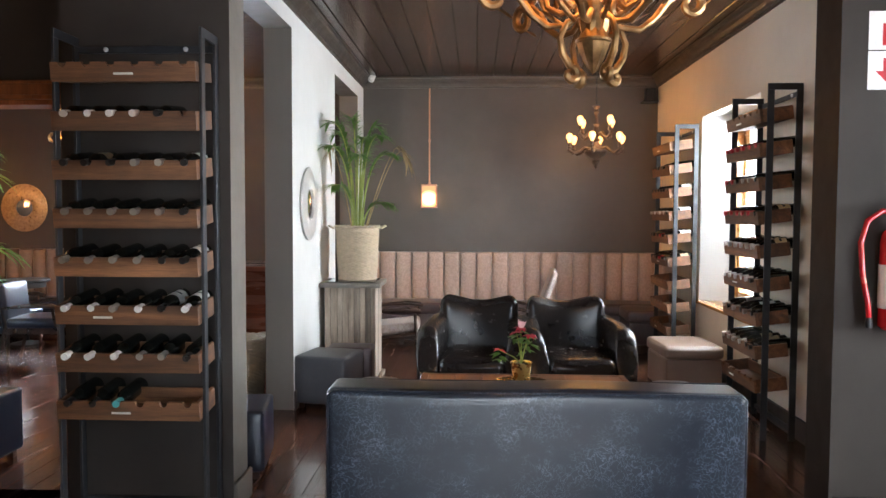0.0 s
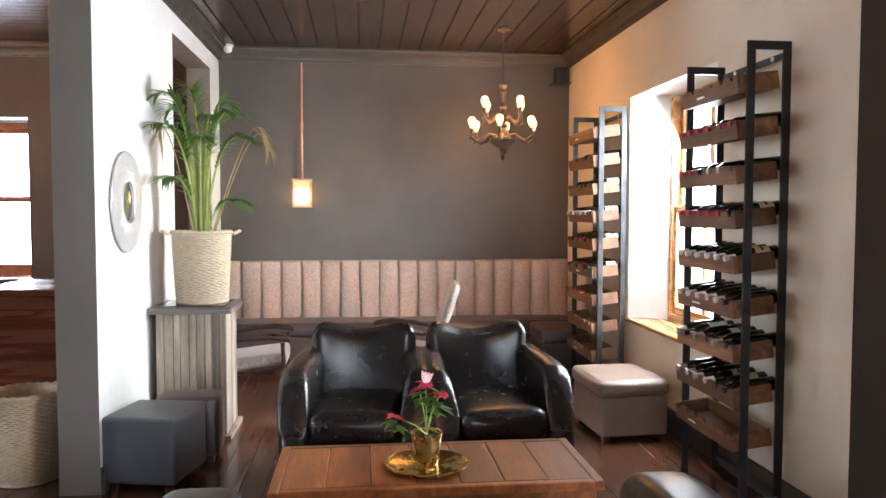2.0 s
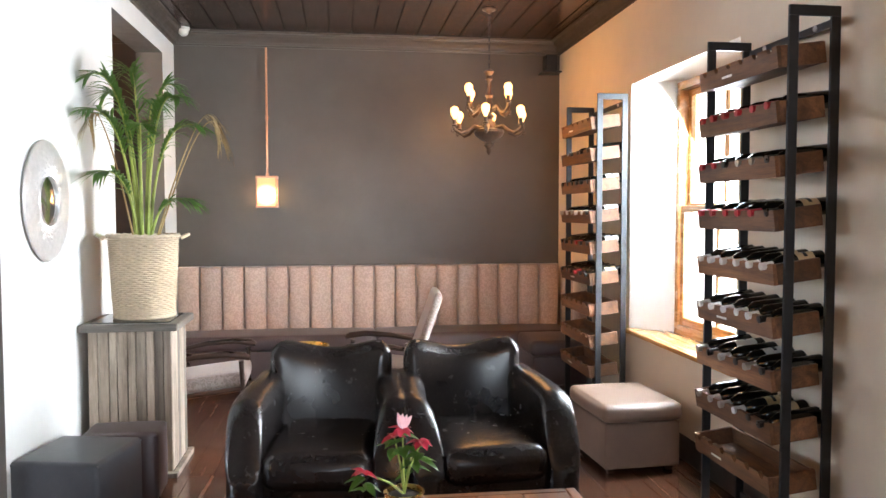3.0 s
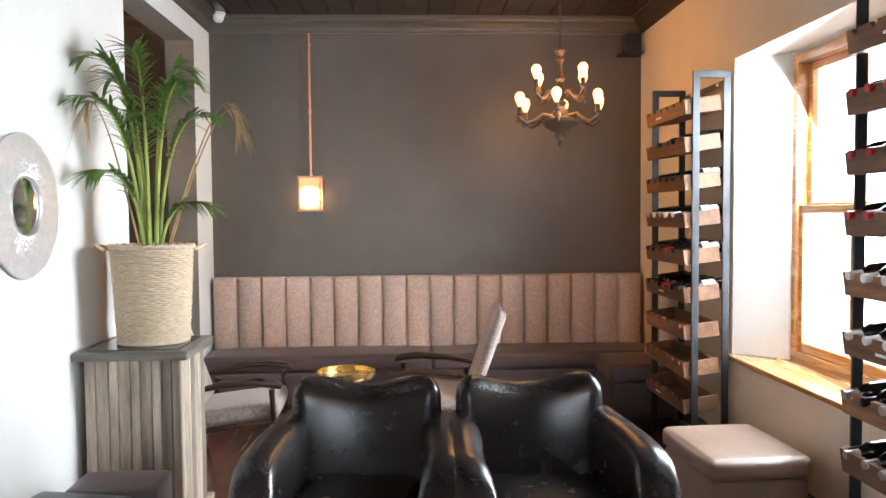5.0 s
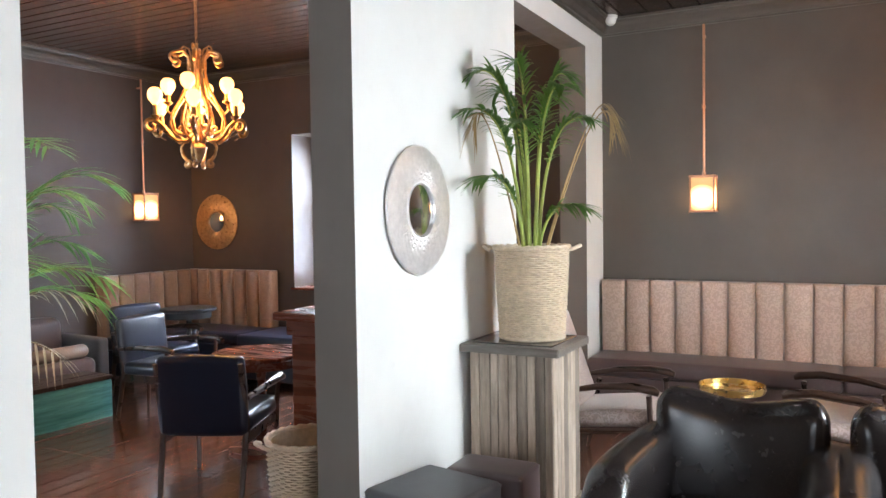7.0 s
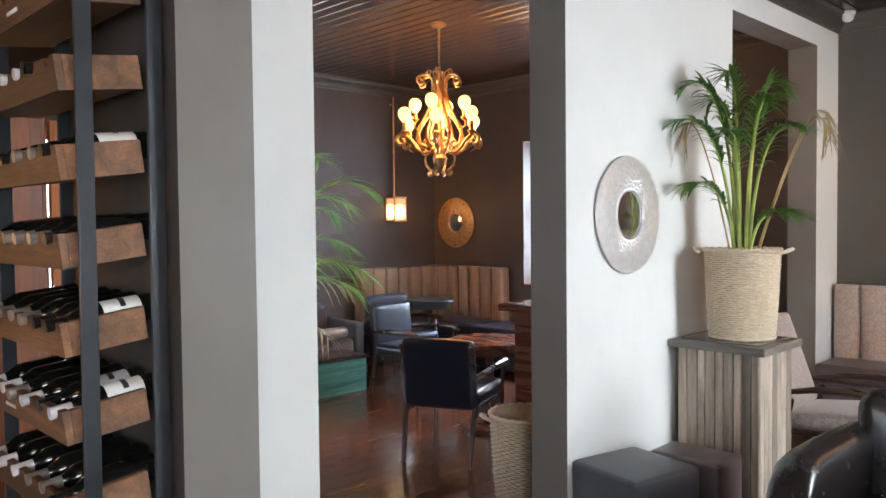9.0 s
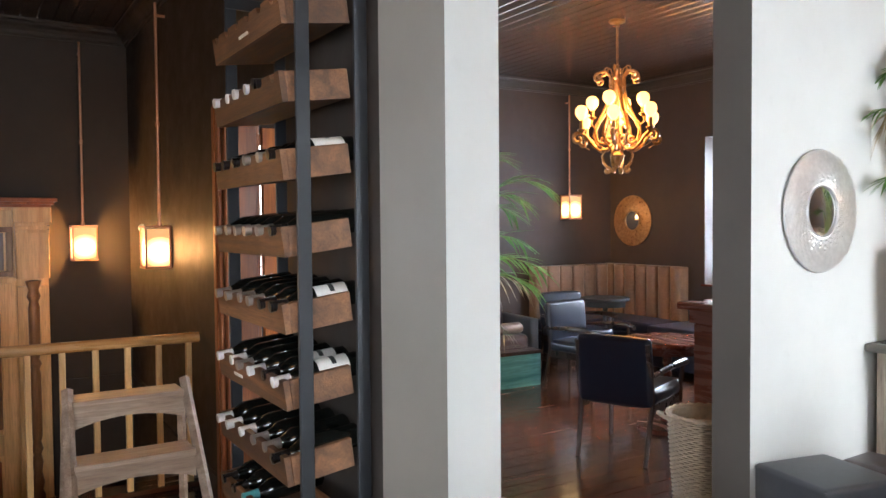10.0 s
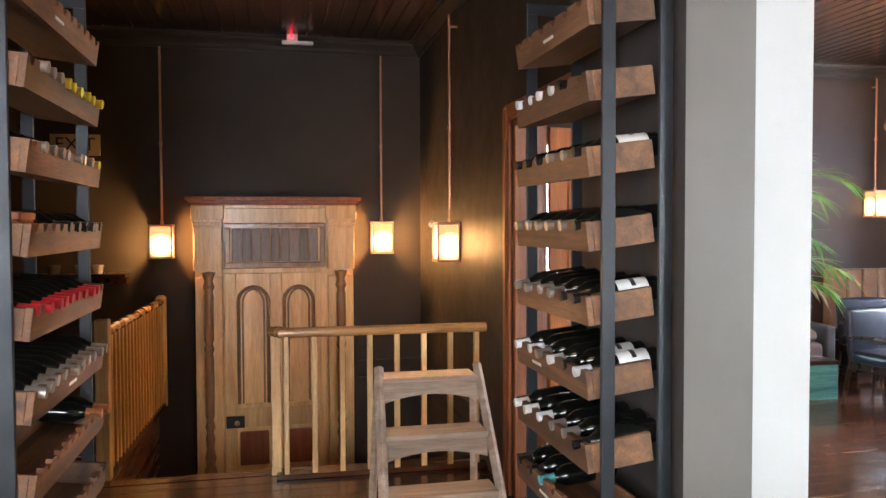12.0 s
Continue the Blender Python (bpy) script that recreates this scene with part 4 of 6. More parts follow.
# ------------------------------------------------------------ lounge furniture
def feet(ob, xs, ys, h, mt=DARKWOOD, r=0.022):
    me = Mesh().lathe([(0, 0.001), (r * 0.8, 0.001), (r, h), (0, h)], 10).data("foot", mt, True)
    for x in xs:
        for y in ys:
            part("foot", me, None, ob).location = (x, y, 0)


# sofa with its back to the entrance
sofa = thing("sofa", "black cracked-leather two-seat sofa with a straight back", "sofa", "", pose(0.245, 3.145, 0))
part("base", Mesh().soft(-0.86, 0.86, 0.02, 0.79, 0.07, 0.30, 0.03, 8), SOFAHIDE, sofa, "", True)
bk = part("backrest", Mesh().soft(-0.875, 0.875, 0.0, 0.235, 0.06, 0.757, 0.035, 14, 0.004,
          shape=lambda p: (p.x, p.y + 0.004 * math.sin(p.x * 7) * (p.z > 0.5), p.z + (0.005 * math.sin(p.x * 5.0 + 0.5) if p.z > 0.6 else 0))), SOFAHIDE, sofa, "cracked black leather back", True)
for pts in ([(-0.866, 0.010, 0.07), (-0.866, 0.010, 0.73), (-0.845, 0.012, 0.747), (0.845, 0.012, 0.747), (0.866, 0.010, 0.73), (0.866, 0.010, 0.07)],
            [(-0.85, 0.225, 0.749), (0.85, 0.225, 0.749)]):
    part("piping", Mesh().tube(pts, 0.006, 8), SOFAHIDE, bk, "leather piping", True)
for s in (-1, 1):
    x0, x1 = sorted((s * 0.865, s * 0.60))
    part("armrest", Mesh().soft(x0, x1, 0.23, 0.80, 0.08, 0.665, 0.075, 8, 0.004, shape=lambda p: (p.x, p.y, p.z - 0.02 * max(0.0, (p.y - 0.6) / 0.2) * (p.z > 0.4))), SOFAHIDE, sofa, "", True)
    x0, x1 = sorted((s * 0.597, s * 0.004))
    part("seat_cushion", Mesh().soft(x0, x1, 0.235, 0.82, 0.27, 0.44, 0.05, 7, 0.02), SOFAHIDE, sofa, "", True)
feet(sofa, (-0.79, 0.79), (0.07, 0.72), 0.08)

# coffee table of reclaimed boards
tab = thing("coffee_table", "reclaimed plank coffee table with warm varnish", "table", "", pose(0.305, 4.65, 0))
n = 7
wd = 1.22 / n
for s in (-1, 1):
    x0, x1 = sorted((s * 0.65, s * 0.611))
    part("end_border", Mesh().chamfer(x0, x1, -0.29, 0.29, 0.415, 0.451, 0.004), TABLEWOOD, tab)
    y0, y1 = sorted((s * 0.29, s * 0.252))
    part("side_border", Mesh().chamfer(-0.610, 0.610, y0, y1, 0.415, 0.451, 0.004), TABLEWOOD, tab)
for k in range(n):
    x0 = -0.61 + wd * k
    part("plank", Mesh().chamfer(x0 + 0.0015, x0 + wd - 0.0015, -0.251, 0.251, 0.415, 0.45 + 0.0012 * (k % 3), 0.003), TABLEWOOD, tab)
for s in (-1, 1):
    part("apron", Mesh().chamfer(-0.62, 0.62, s * 0.265 - 0.012, s * 0.265 + 0.012, 0.33, 0.414, 0.003), TABLEWOOD, tab)
    part("end_apron", Mesh().chamfer(s * 0.605 - 0.012, s * 0.605 + 0.012, -0.25, 0.25, 0.33, 0.414, 0.003), TABLEWOOD, tab)
    for q in (-1, 1):
        part("leg", Mesh().chamfer(s * 0.57 - 0.04, s * 0.57 + 0.04, q * 0.22 - 0.035, q * 0.22 + 0.035, 0.001, 0.33, 0.004), TABLEWOOD, tab)

TX, TY = 0.275, 4.60
tray = thing("tray", "round hammered gold tray on the coffee table", "tray", "", pose(TX, TY, 0.4525))
part("dish", Mesh().lathe([(0, 0.001), (0.150, 0.001), (0.168, 0.012), (0.174, 0.02), (0.170, 0.021), (0.150, 0.008), (0, 0.006)], 40), GOLD, tray, "", True)
pot = thing("flower_pot", "tapered gold metal flower pot on a tray", "pot", "", pose(TX, TY, 0.459))
part("bowl", Mesh().lathe([(0, 0.001), (0.046, 0.001), (0.064, 0.132), (0.067, 0.134), (0.067, 0.138), (0.060, 0.138), (0.058, 0.12), (0, 0.12)], 28), GOLD, pot, "", True)
part("soil", Mesh().lathe([(0, 0.128), (0.03, 0.127), (0.058, 0.122)], 18), SOIL, pot, "dark potting soil", True)


def leaf_blade(me, root, tip, width, droop=0.0, n=5, mi=0, up=Vector((0, 0, 1))):
    """A thin folded leaf from root to tip, widest before its middle."""
    a, b = Vector(root), Vector(tip)
    d = b - a
    side = d.cross(up)
    side = side.normalized() if side.length > 1e-6 else Vector((1, 0, 0))
    nrm = side.cross(d).normalized()
    vs, fs = [], []
    for k in range(n + 1):
        t = k / n
        p = a + d * t + Vector((0, 0, -droop * t * t))
        w = width * math.sin(math.pi * min(1, 0.08 + t * 0.92) ** 0.8) * 0.5
        vs += [p - side * w + nrm * w * 0.35, p, p + side * w + nrm * w * 0.35]
    for k in range(n):
        o = 3 * k
        fs += [(o, o + 1, o + 4, o + 3), (o + 1, o + 2, o + 5, o + 4)]
    me.add(vs, fs, mi)


def flower():
    r = random.Random(11)
    ob = thing("poinsettia", "small poinsettia with red bracts in the gold pot", "plant", "", pose(TX, TY, 0.585))
    tips = [(-0.005, 0.0, 0.215), (0.055, -0.01, 0.175), (-0.03, 0.02, 0.185), (-0.135, -0.02, 0.085), (0.03, 0.03, 0.12)]
    for i, tp in enumerate(tips):
        part("stem", Mesh().tube([(0, 0, 0.0), (tp[0] * 0.35, tp[1] * 0.3, tp[2] * 0.5), tp], [0.004, 0.0035, 0.0025], 6), STEM, ob, "", True)
        lf = Mesh()
        for k in range(6):
            a = k * 2.4 + i
            z = tp[2] - 0.02 - 0.02 * (k % 3)
            leaf_blade(lf, (tp[0] * 0.95, tp[1], z), (tp[0] + 0.062 * math.cos(a), tp[1] + 0.062 * math.sin(a), z - 0.02 + 0.02 * r.random()), 0.036, 0.012)
        part("foliage", lf, LEAF, ob, "green leaves", True)
        if i < 4:
            rd = Mesh()
            for k in range(7):
                a = k * 0.9 + i * 0.5
                q = 0.052 if k % 2 else 0.038
                leaf_blade(rd, tp, (tp[0] + q * math.cos(a), tp[1] + q * math.sin(a), tp[2] + 0.012 * r.uniform(-1, 1.2)), 0.03, 0.01)
            part("flower_head", rd, RED, ob, "red bracts", True)
    pk = Mesh()
    for k in range(4):
        leaf_blade(pk, (-0.005, 0, 0.215), (-0.02 + 0.016 * k, 0.004 * k, 0.27 - 0.005 * k), 0.022, 0.0, 5, 0, Vector((0, 1, 0)))
    part("bud", pk, PINK, ob, "pale pink young bracts", True)


flower()


def club_chair(label, m):
    ob = thing("club_chair", label, "armchair", "pair of leather club chairs", m)
    part("base", Mesh().soft(-0.36, 0.36, -0.36, 0.38, 0.06, 0.30, 0.04, 6), BLACKHIDE, ob, "", True)
    part("seat_cushion", Mesh().soft(-0.245, 0.245, -0.42, 0.24, 0.26, 0.43, 0.06, 8, 0.018), BLACKHIDE, ob, "", True)

    def wavy(p):
        t = max(0.0, (p.z - 0.45) / 0.36)
        u = p.x / 0.315
        z = p.z + t * (0.055 * u * u * (1.6 - u * u) * 1.6 - 0.035)
        y = p.y + 0.16 * (p.z - 0.3) + 0.05 * (1 - u * u) * 0.6 - 0.045 * u * u * t
        x = p.x * (1.0 - 0.04 * (1 - t))
        return (x, y, z)
    part("backrest", Mesh().soft(-0.315, 0.315, 0.17, 0.33, 0.26, 0.80, 0.07, 11, 0.012, shape=wavy), BLACKHIDE, ob, "worn black leather back", True)
    for s in (-1, 1):
        x0, x1 = sorted((s * 0.40, s * 0.235))

        def arm(p, s=s):
            f = max(0.0, min(1.0, (0.12 - p.y) / 0.54))
            z = p.z
            if z > 0.2:
                z = 0.2 + (z - 0.2) * (1.0 - 0.16 * f - 0.55 * max(0, f - 0.62) ** 1.6 / 0.21)
            bow = 0.03 * math.sin(math.pi * min(1, f)) * (p.z / 0.6)
            return (p.x + s * bow, p.y, z)
        part("armrest", Mesh().soft(x0, x1, -0.44, 0.36, 0.06, 0.675, 0.078, 10, 0.0, shape=arm), BLACKHIDE, ob, "rounded leather arm", True)
    feet(ob, (-0.31, 0.31), (-0.34, 0.33), 0.07)
    return ob


c1 = club_chair("worn black leather club chair facing the coffee table", pose(0.0, 5.93, 0, 0, 0, -5))
copy_thing(c1, pose(0.745, 5.92, 0, 0, 0, 5))


def pouf(label, m, sx, sy, h, mt, lid=False):
    ob = thing("ottoman", label, "ottoman", "", m)
    if lid:
        part("body", Mesh().soft(-sx / 2, sx / 2, -sy / 2, sy / 2, 0.03, h - 0.105, 0.015, 6, 0.003), mt, ob, "", True)
        top = part("lid", Mesh().soft(-sx / 2 - 0.012, sx / 2 + 0.012, -sy / 2 - 0.012, sy / 2 + 0.012, h - 0.10, h, 0.03, 8, 0.016), mt, ob, "padded lid", True)
        z = h - 0.022
        e = 0.001
    else:
        top = part("body", Mesh().soft(-sx / 2, sx / 2, -sy / 2, sy / 2, 0.045, h, 0.022, 8, 0.008), mt, ob, "", True)
        z = h - 0.016
        e = -0.006
    x, y = sx / 2 + e, sy / 2 + e
    part("piping", Mesh().tube([(-x, -y, z), (x, -y, z), (x, y, z), (-x, y, z), (-x, -y, z)], 0.006, 6), mt, top, "stitched edge", True)
    me = Mesh().chamfer(-0.02, 0.02, -0.02, 0.02, 0.001, 0.05, 0.003).data("foot", DARKWOOD)
    for a in (-1, 1):
        for b in (-1, 1):
            part("foot", me, None, ob).location = (a * (sx / 2 - 0.05), b * (sy / 2 - 0.05), 0)
    return ob


pouf("square grey leather ottoman by the white wall", pose(-1.135, 5.86, 0, 0, 0, -12), 0.41, 0.42, 0.405, GREYHIDE)
pouf("square dark leather ottoman against the wooden pedestal", pose(-1.03, 6.235, 0, 0, 0, 1), 0.37, 0.25, 0.395, BROWNHIDE)
pouf("taupe vinyl storage ottoman with a padded lid", pose(1.775, 6.58, 0, 0, 0, 3), 0.46, 0.56, 0.40, TANHIDE, True)
pouf("black leather ottoman in the dining doorway", pose(-1.44, 4.33, 0, 0, 0, 8), 0.48, 0.44, 0.39, BLUEHIDE)
pouf("black leather ottoman in the dining room", pose(-3.02, 4.28, 0, 0, 0, 0), 0.50, 0.50, 0.42, BLUEHIDE)

# pedestal of weathered boards
PX, PY, PH = -1.10, 6.83, 0.88
BX, BY2 = -1.07, 6.85               # the basket on it
ped = thing("pedestal", "square pedestal of weathered grey vertical boards", "pedestal", "", pose(PX, PY, 0))
hw, hd = 0.225, 0.212
part("core", Mesh().box(-hw + 0.016, hw - 0.016, -hd + 0.016, hd - 0.016, 0.02, PH - 0.045), GREYWOOD, ped)
for s in (-1, 1):
    cuts = [-hw, -0.172, -0.112, -0.068, -0.012, 0.034, 0.088, 0.132, 0.182, hw]
    for a, b in zip(cuts, cuts[1:]):
        y0, y1 = sorted((s * hd, s * (hd - 0.014)))
        part("board", Mesh().chamfer(a + 0.0010, b - 0.0010, y0, y1, 0.03, PH - 0.045, 0.004), GREYWOOD, ped)
    cuts = [-hd + 0.015, -0.15, -0.09, -0.045, 0.02, 0.075, 0.14, hd - 0.015]
    for a, b in zip(cuts, cuts[1:]):
        x0, x1 = sorted((s * hw, s * (hw - 0.014)))
        part("board", Mesh().chamfer(x0, x1, a + 0.0010, b - 0.0010, 0.03, PH - 0.045, 0.004), GREYWOOD, ped)
part("top", Mesh().chamfer(-0.266, 0.266, -0.252, 0.252, PH - 0.043, PH - 0.002, 0.006), GREYTOP, ped, "thick weathered wood top")
part("glass_inset", Mesh().chamfer(-0.215, 0.215, -0.20, 0.20, PH - 0.001, PH + 0.004, 0.002), SMOKED, ped, "smoked glass inset")
for y in (-1, 1):
    part("foot_board", Mesh().chamfer(-hw - 0.03, hw + 0.03, y * hd - 0.02 + y * 0.018, y * hd + 0.02 + y * 0.018, 0.001, 0.03, 0.003), GREYWOOD, ped)
    part("foot_board", Mesh().chamfer(y * hw - 0.015 + y * 0.016, y * hw + 0.015 + y * 0.016, -hd, hd, 0.001, 0.03, 0.003), GREYWOOD, ped)


def basket(label, m, r0, r1, h, handles=True):
    ob = thing("wicker_basket", label, "basket", "", m)
    staves, sub_s, rows = 40, 4, 42
    prof = []
    for k in range(rows * 3 + 1):
        t = k / (rows * 3)
        prof.append((r0 + (r1 - r0) * t ** 0.8, max(0.001, h * t)))

    def weave(k, i):
        # strands pass in front of and behind the stakes, turn about from row to row
        row, ph = (k - 1) // 3, (k - 1) % 3
        if k < 1 or k > rows * 3:
            return 0.0
        over = math.cos(math.pi * (i / sub_s + row))
        return (0.0062 * over if ph else -0.0085) + 0.0012 * math.sin(i * 0.7 + row * 2.1)
    wall_p = prof + [(r1 - 0.022, h), (r1 - 0.03, h * 0.75), (0, h * 0.74)]
    part("body", Mesh().lathe([(0, 0.001)] + wall_p, staves * sub_s, None, 0, weave), WICKER, ob, "woven pale wicker", True)
    rim = [(math.cos(a) * r1, math.sin(a) * r1, h + 0.004 + 0.004 * math.sin(a * 24)) for a in [2 * math.pi * k / 72 for k in range(73)]]
    part("rim", Mesh().tube(rim, 0.012, 6), WICKER, ob, "braided rim", True)
    part("foot_ring", Mesh().tube([(math.cos(a) * r0, math.sin(a) * r0, 0.012) for a in [2 * math.pi * k / 48 for k in range(49)]], 0.011, 6), WICKER, ob, "", True)
    if handles:
        for s in (-1, 1):
            pts = []
            for k in range(13):
                a = math.pi * k / 12
                pts.append((s * (r1 + 0.012 + 0.045 * math.sin(a)), -0.065 * math.cos(a), h + 0.02 * math.sin(a) - 0.01))
            part("handle", Mesh().tube(pts, [0.009 + 0.002 * (k % 2) for k in range(13)], 8), WICKER, ob, "wrapped wicker handle", True)
    return ob


basket("tall pale wicker basket on the pedestal", pose(BX, BY2, PH + 0.005, 0, 0, 12), 0.166, 0.195, 0.475)
basket("tall wicker basket on the dining room floor", pose(-1.86, 5.96, 0.001, 0, 0, 60), 0.160, 0.195, 0.49)


def frond(ob, base, mid, tip, leaves, length, width, rr, stem_mat=STEM, leaf_mat=LEAF, r0=0.008, start=0.45, droop=0.35):
    """One arching frond: a rib and paired leaflets, as a part with its leaflets under it."""
    a, b, c = Vector(base), Vector(mid), Vector(tip)
    pts = [a * (1 - t) ** 2 + b * 2 * t * (1 - t) + c * t * t for t in [k / 14 for k in range(15)]]
    rib = part("frond", Mesh().tube(pts, [r0 * (1 - 0.8 * k / 14) for k in range(15)], 6), stem_mat, ob, "", True)
    lf = Mesh()
    for k in range(leaves):
        t = start + (1 - start) * (k + 0.5) / leaves
        p = a * (1 - t) ** 2 + b * 2 * t * (1 - t) + c * t * t
        d = ((b - a) * (1 - t) + (c - b) * t).normalized()
        side = d.cross(Vector((0, 0, 1)))
        side = side.normalized() if side.length > 0.1 else Vector((rr.uniform(-1, 1), rr.uniform(-1, 1), 0)).normalized()
        q = length * (0.55 + 0.6 * math.sin(math.pi * min(1, (t - start) / (1 - start) * 0.85 + 0.12)))
        for s in (-1, 1):
            v = (side * s * 0.7 + d * 0.85 + Vector((0, 0, rr.uniform(-0.15, 0.2)))).normalized()
            L = q * rr.uniform(0.75, 1.1)
            leaf_blade(lf, p, p + v * L, width * rr.uniform(0.8, 1.2), L * droop * rr.uniform(0.5, 1.3), 5)
    part("foliage", lf, leaf_mat, rib, "slender leaflets", True)


def areca():
    r = random.Random(5)
    ob = thing("areca_palm", "areca palm with green stems and a few dry fronds", "plant", "", pose(BX, BY2, PH + 0.30))
    part("soil", Mesh().lathe([(0, 0.045), (0.08, 0.042), (0.155, 0.044), (0.155, 0.0), (0, 0.0)], 18), SOIL, ob, "potting soil", True)
    spec = [(-0.05, 0.01, -0.26, -0.22, 1.14), (-0.06, -0.03, -0.26, -0.36, 0.92), (-0.03, -0.06, -0.20, -0.34, 0.56), (0.0, -0.04, -0.04, -0.14, 1.18), (0.03, 0.03, 0.20, 0.06, 1.12), (0.06, 0.0, 0.38, -0.08, 0.86),
            (0.06, -0.02, 0.33, -0.04, 0.40), (0.02, 0.06, 0.04, 0.28, 1.04), (0.0, -0.06, 0.08, -0.36, 0.84), (-0.04, 0.04, -0.24, 0.06, 1.06), (0.05, -0.04, 0.28, -0.22, 1.02)]
    for bx, by, tx, ty, tz in spec:
        tx, ty = max(tx, -0.27) * 0.9, ty * 0.85
        frond(ob, (bx * 0.5, by * 0.5, 0.04), (bx * 0.7 + tx * 0.08, by * 0.7 + ty * 0.08, tz * 0.98 + 0.10), (tx, ty, tz * 0.95), 22, 0.185, 0.016, r, r0=0.0115, start=0.40, droop=0.5)
    for bx, by, mz, tx, ty, tz in ((0.04, 0.02, 1.0, 0.46, -0.04, 0.74), (-0.02, -0.04, 0.95, -0.22, -0.24, 0.80), (0.03, 0.03, 0.95, 0.40, 0.10, 0.86)):
        frond(ob, (bx, by, 0.04), (bx + tx * 0.75, by + ty * 0.5, mz + 0.16), (tx, ty, tz), 13, 0.12, 0.008, r, DRYLEAF, DRYLEAF, 0.006, 0.66, 1.1)
    return ob


areca()

# channel-backed banquette along the back wall and round the corner
def channel_bench(name, label, m, length, count, seat=0.52, h0=0.455, h1=1.02, ends=True, seat_mat=BROWNHIDE, back_mat=DAMASK):
    """Local x runs along the wall; the wall is at y = 0 and the seat towards -y."""
    ob = thing(name, label, "bench", "", m)
    part("plinth", Mesh().chamfer(0.01, length - 0.01, -seat + 0.04, -0.02, 0.001, 0.09, 0.004), DARKWOOD, ob)
    part("seat_front", Mesh().soft(0.0, length, -seat, -0.02, 0.09, 0.33, 0.015, 10, 0.004), seat_mat, ob, "", True)
    k = max(1, round(length / 1.6))
    for i in range(k):
        part("seat_pad", Mesh().soft(length * i / k + 0.002, length * (i + 1) / k - 0.002, -seat - 0.01, -0.02, 0.33, h0, 0.03, 9, 0.012), seat_mat, ob, "brown vinyl seat pad", True)
    part("back_frame", Mesh().chamfer(0.0, length, -0.05, -0.003, h0 - 0.1, h1 - 0.004, 0.004), back_mat, ob)
    w = length / count
    me = Mesh().soft(0.0005, w - 0.0005, -0.105, -0.03, h0 - 0.02, h1, 0.022, 9, 0.0,
                     shape=lambda p: (p.x, p.y - (0.034 * max(0.0, 1 - ((p.x - w / 2) / (w / 2)) ** 2) ** 0.6 if p.y < -0.06 else 0), p.z)).data("channel", back_mat, True)
    for i in range(count):
        part("channel", me, None, ob).location = (w * i, 0, 0)
    return ob


channel_bench("banquette", "banquette with bronze damask channel back and brown seat", pose(WX + 0.02, BY - 0.022, 0), 3.46, 18)
channel_bench("corner_banquette", "short banquette return with bronze damask channels", pose(EX - 0.022, BY - 0.58, 0, 0, 0, -90), 0.52, 3, 0.50)


def lounge_chair(label, m):
    """Low open-armed timber easy chair; faces local +x."""
    ob = thing("easy_chair", label, "chair", "pair of timber easy chairs", m)
    for s in (-1, 1):
        y = s * 0.28
        part("front_leg", Mesh().tube([(0.30, y, 0.001), (0.27, y, 0.50)], [0.014, 0.022], 8), DARKWOOD, ob, "", True)
        part("rear_leg", Mesh().tube([(-0.36, y, 0.001), (-0.26, y, 0.46)], [0.014, 0.022], 8), DARKWOOD, ob, "", True)
        arm = [(-0.33, y, 0.49), (-0.1, y, 0.53), (0.15, y, 0.545), (0.30, y, 0.53), (0.34, y, 0.515)]
        part("armrest", Mesh().tube(arm, [0.015, 0.02, 0.024, 0.026, 0.018], 10), DARKWOOD, ob, "dark timber arm", True)
        part("side_rail", Mesh().tube([(0.28, y, 0.31), (-0.33, y, 0.25)], 0.016, 8), DARKWOOD, ob, "", True)
    part("front_rail", Mesh().tube([(0.275, -0.28, 0.30), (0.275, 0.28, 0.30)], 0.016, 8), DARKWOOD, ob, "", True)
    part("back_rail", Mesh().tube([(-0.32, -0.28, 0.26), (-0.32, 0.28, 0.26)], 0.016, 8), DARKWOOD, ob, "", True)
    part("seat_cushion", Mesh().soft(-0.30, 0.31, -0.26, 0.26, 0.0, 0.10, 0.035, 6, 0.012, m=pose(0, 0, 0.29, 0, -5, 0)), PALEDAMASK, ob, "pale damask seat", True)
    part("backrest", Mesh().soft(-0.038, 0.038, -0.26, 0.26, 0.0, 0.60, 0.034, 7, 0.012, m=pose(-0.30, 0, 0.36, 0, -24, 0)), PALEDAMASK, ob, "pale damask back", True)
    return ob


ch = lounge_chair("dark timber easy chair with pale damask upholstery", pose(-0.82, 7.70, 0, 0, 0, 2) @ Matrix.Diagonal((0.8, 1, 1, 1)))
copy_thing(ch, pose(0.37, 7.92, 0, 0, 0, 177))
gt = thing("side_table", "small round gold side table between easy chairs", "table", "", pose(-0.19, 7.74, 0))
part("tray_top", Mesh().lathe([(0, 0.50), (0.18, 0.50), (0.185, 0.515), (0.185, 0.54), (0.178, 0.54), (0.176, 0.51), (0, 0.508)], 36), GOLD, gt, "raised-edge gold top", True)
part("stem", Mesh().lathe([(0, 0.02), (0.02, 0.02), (0.014, 0.08), (0.014, 0.44), (0.04, 0.50), (0, 0.50)], 14), GOLD, gt, "", True)
part("foot", Mesh().lathe([(0, 0.001), (0.14, 0.001), (0.13, 0.015), (0.02, 0.03), (0, 0.03)], 28), GOLD, gt, "", True)


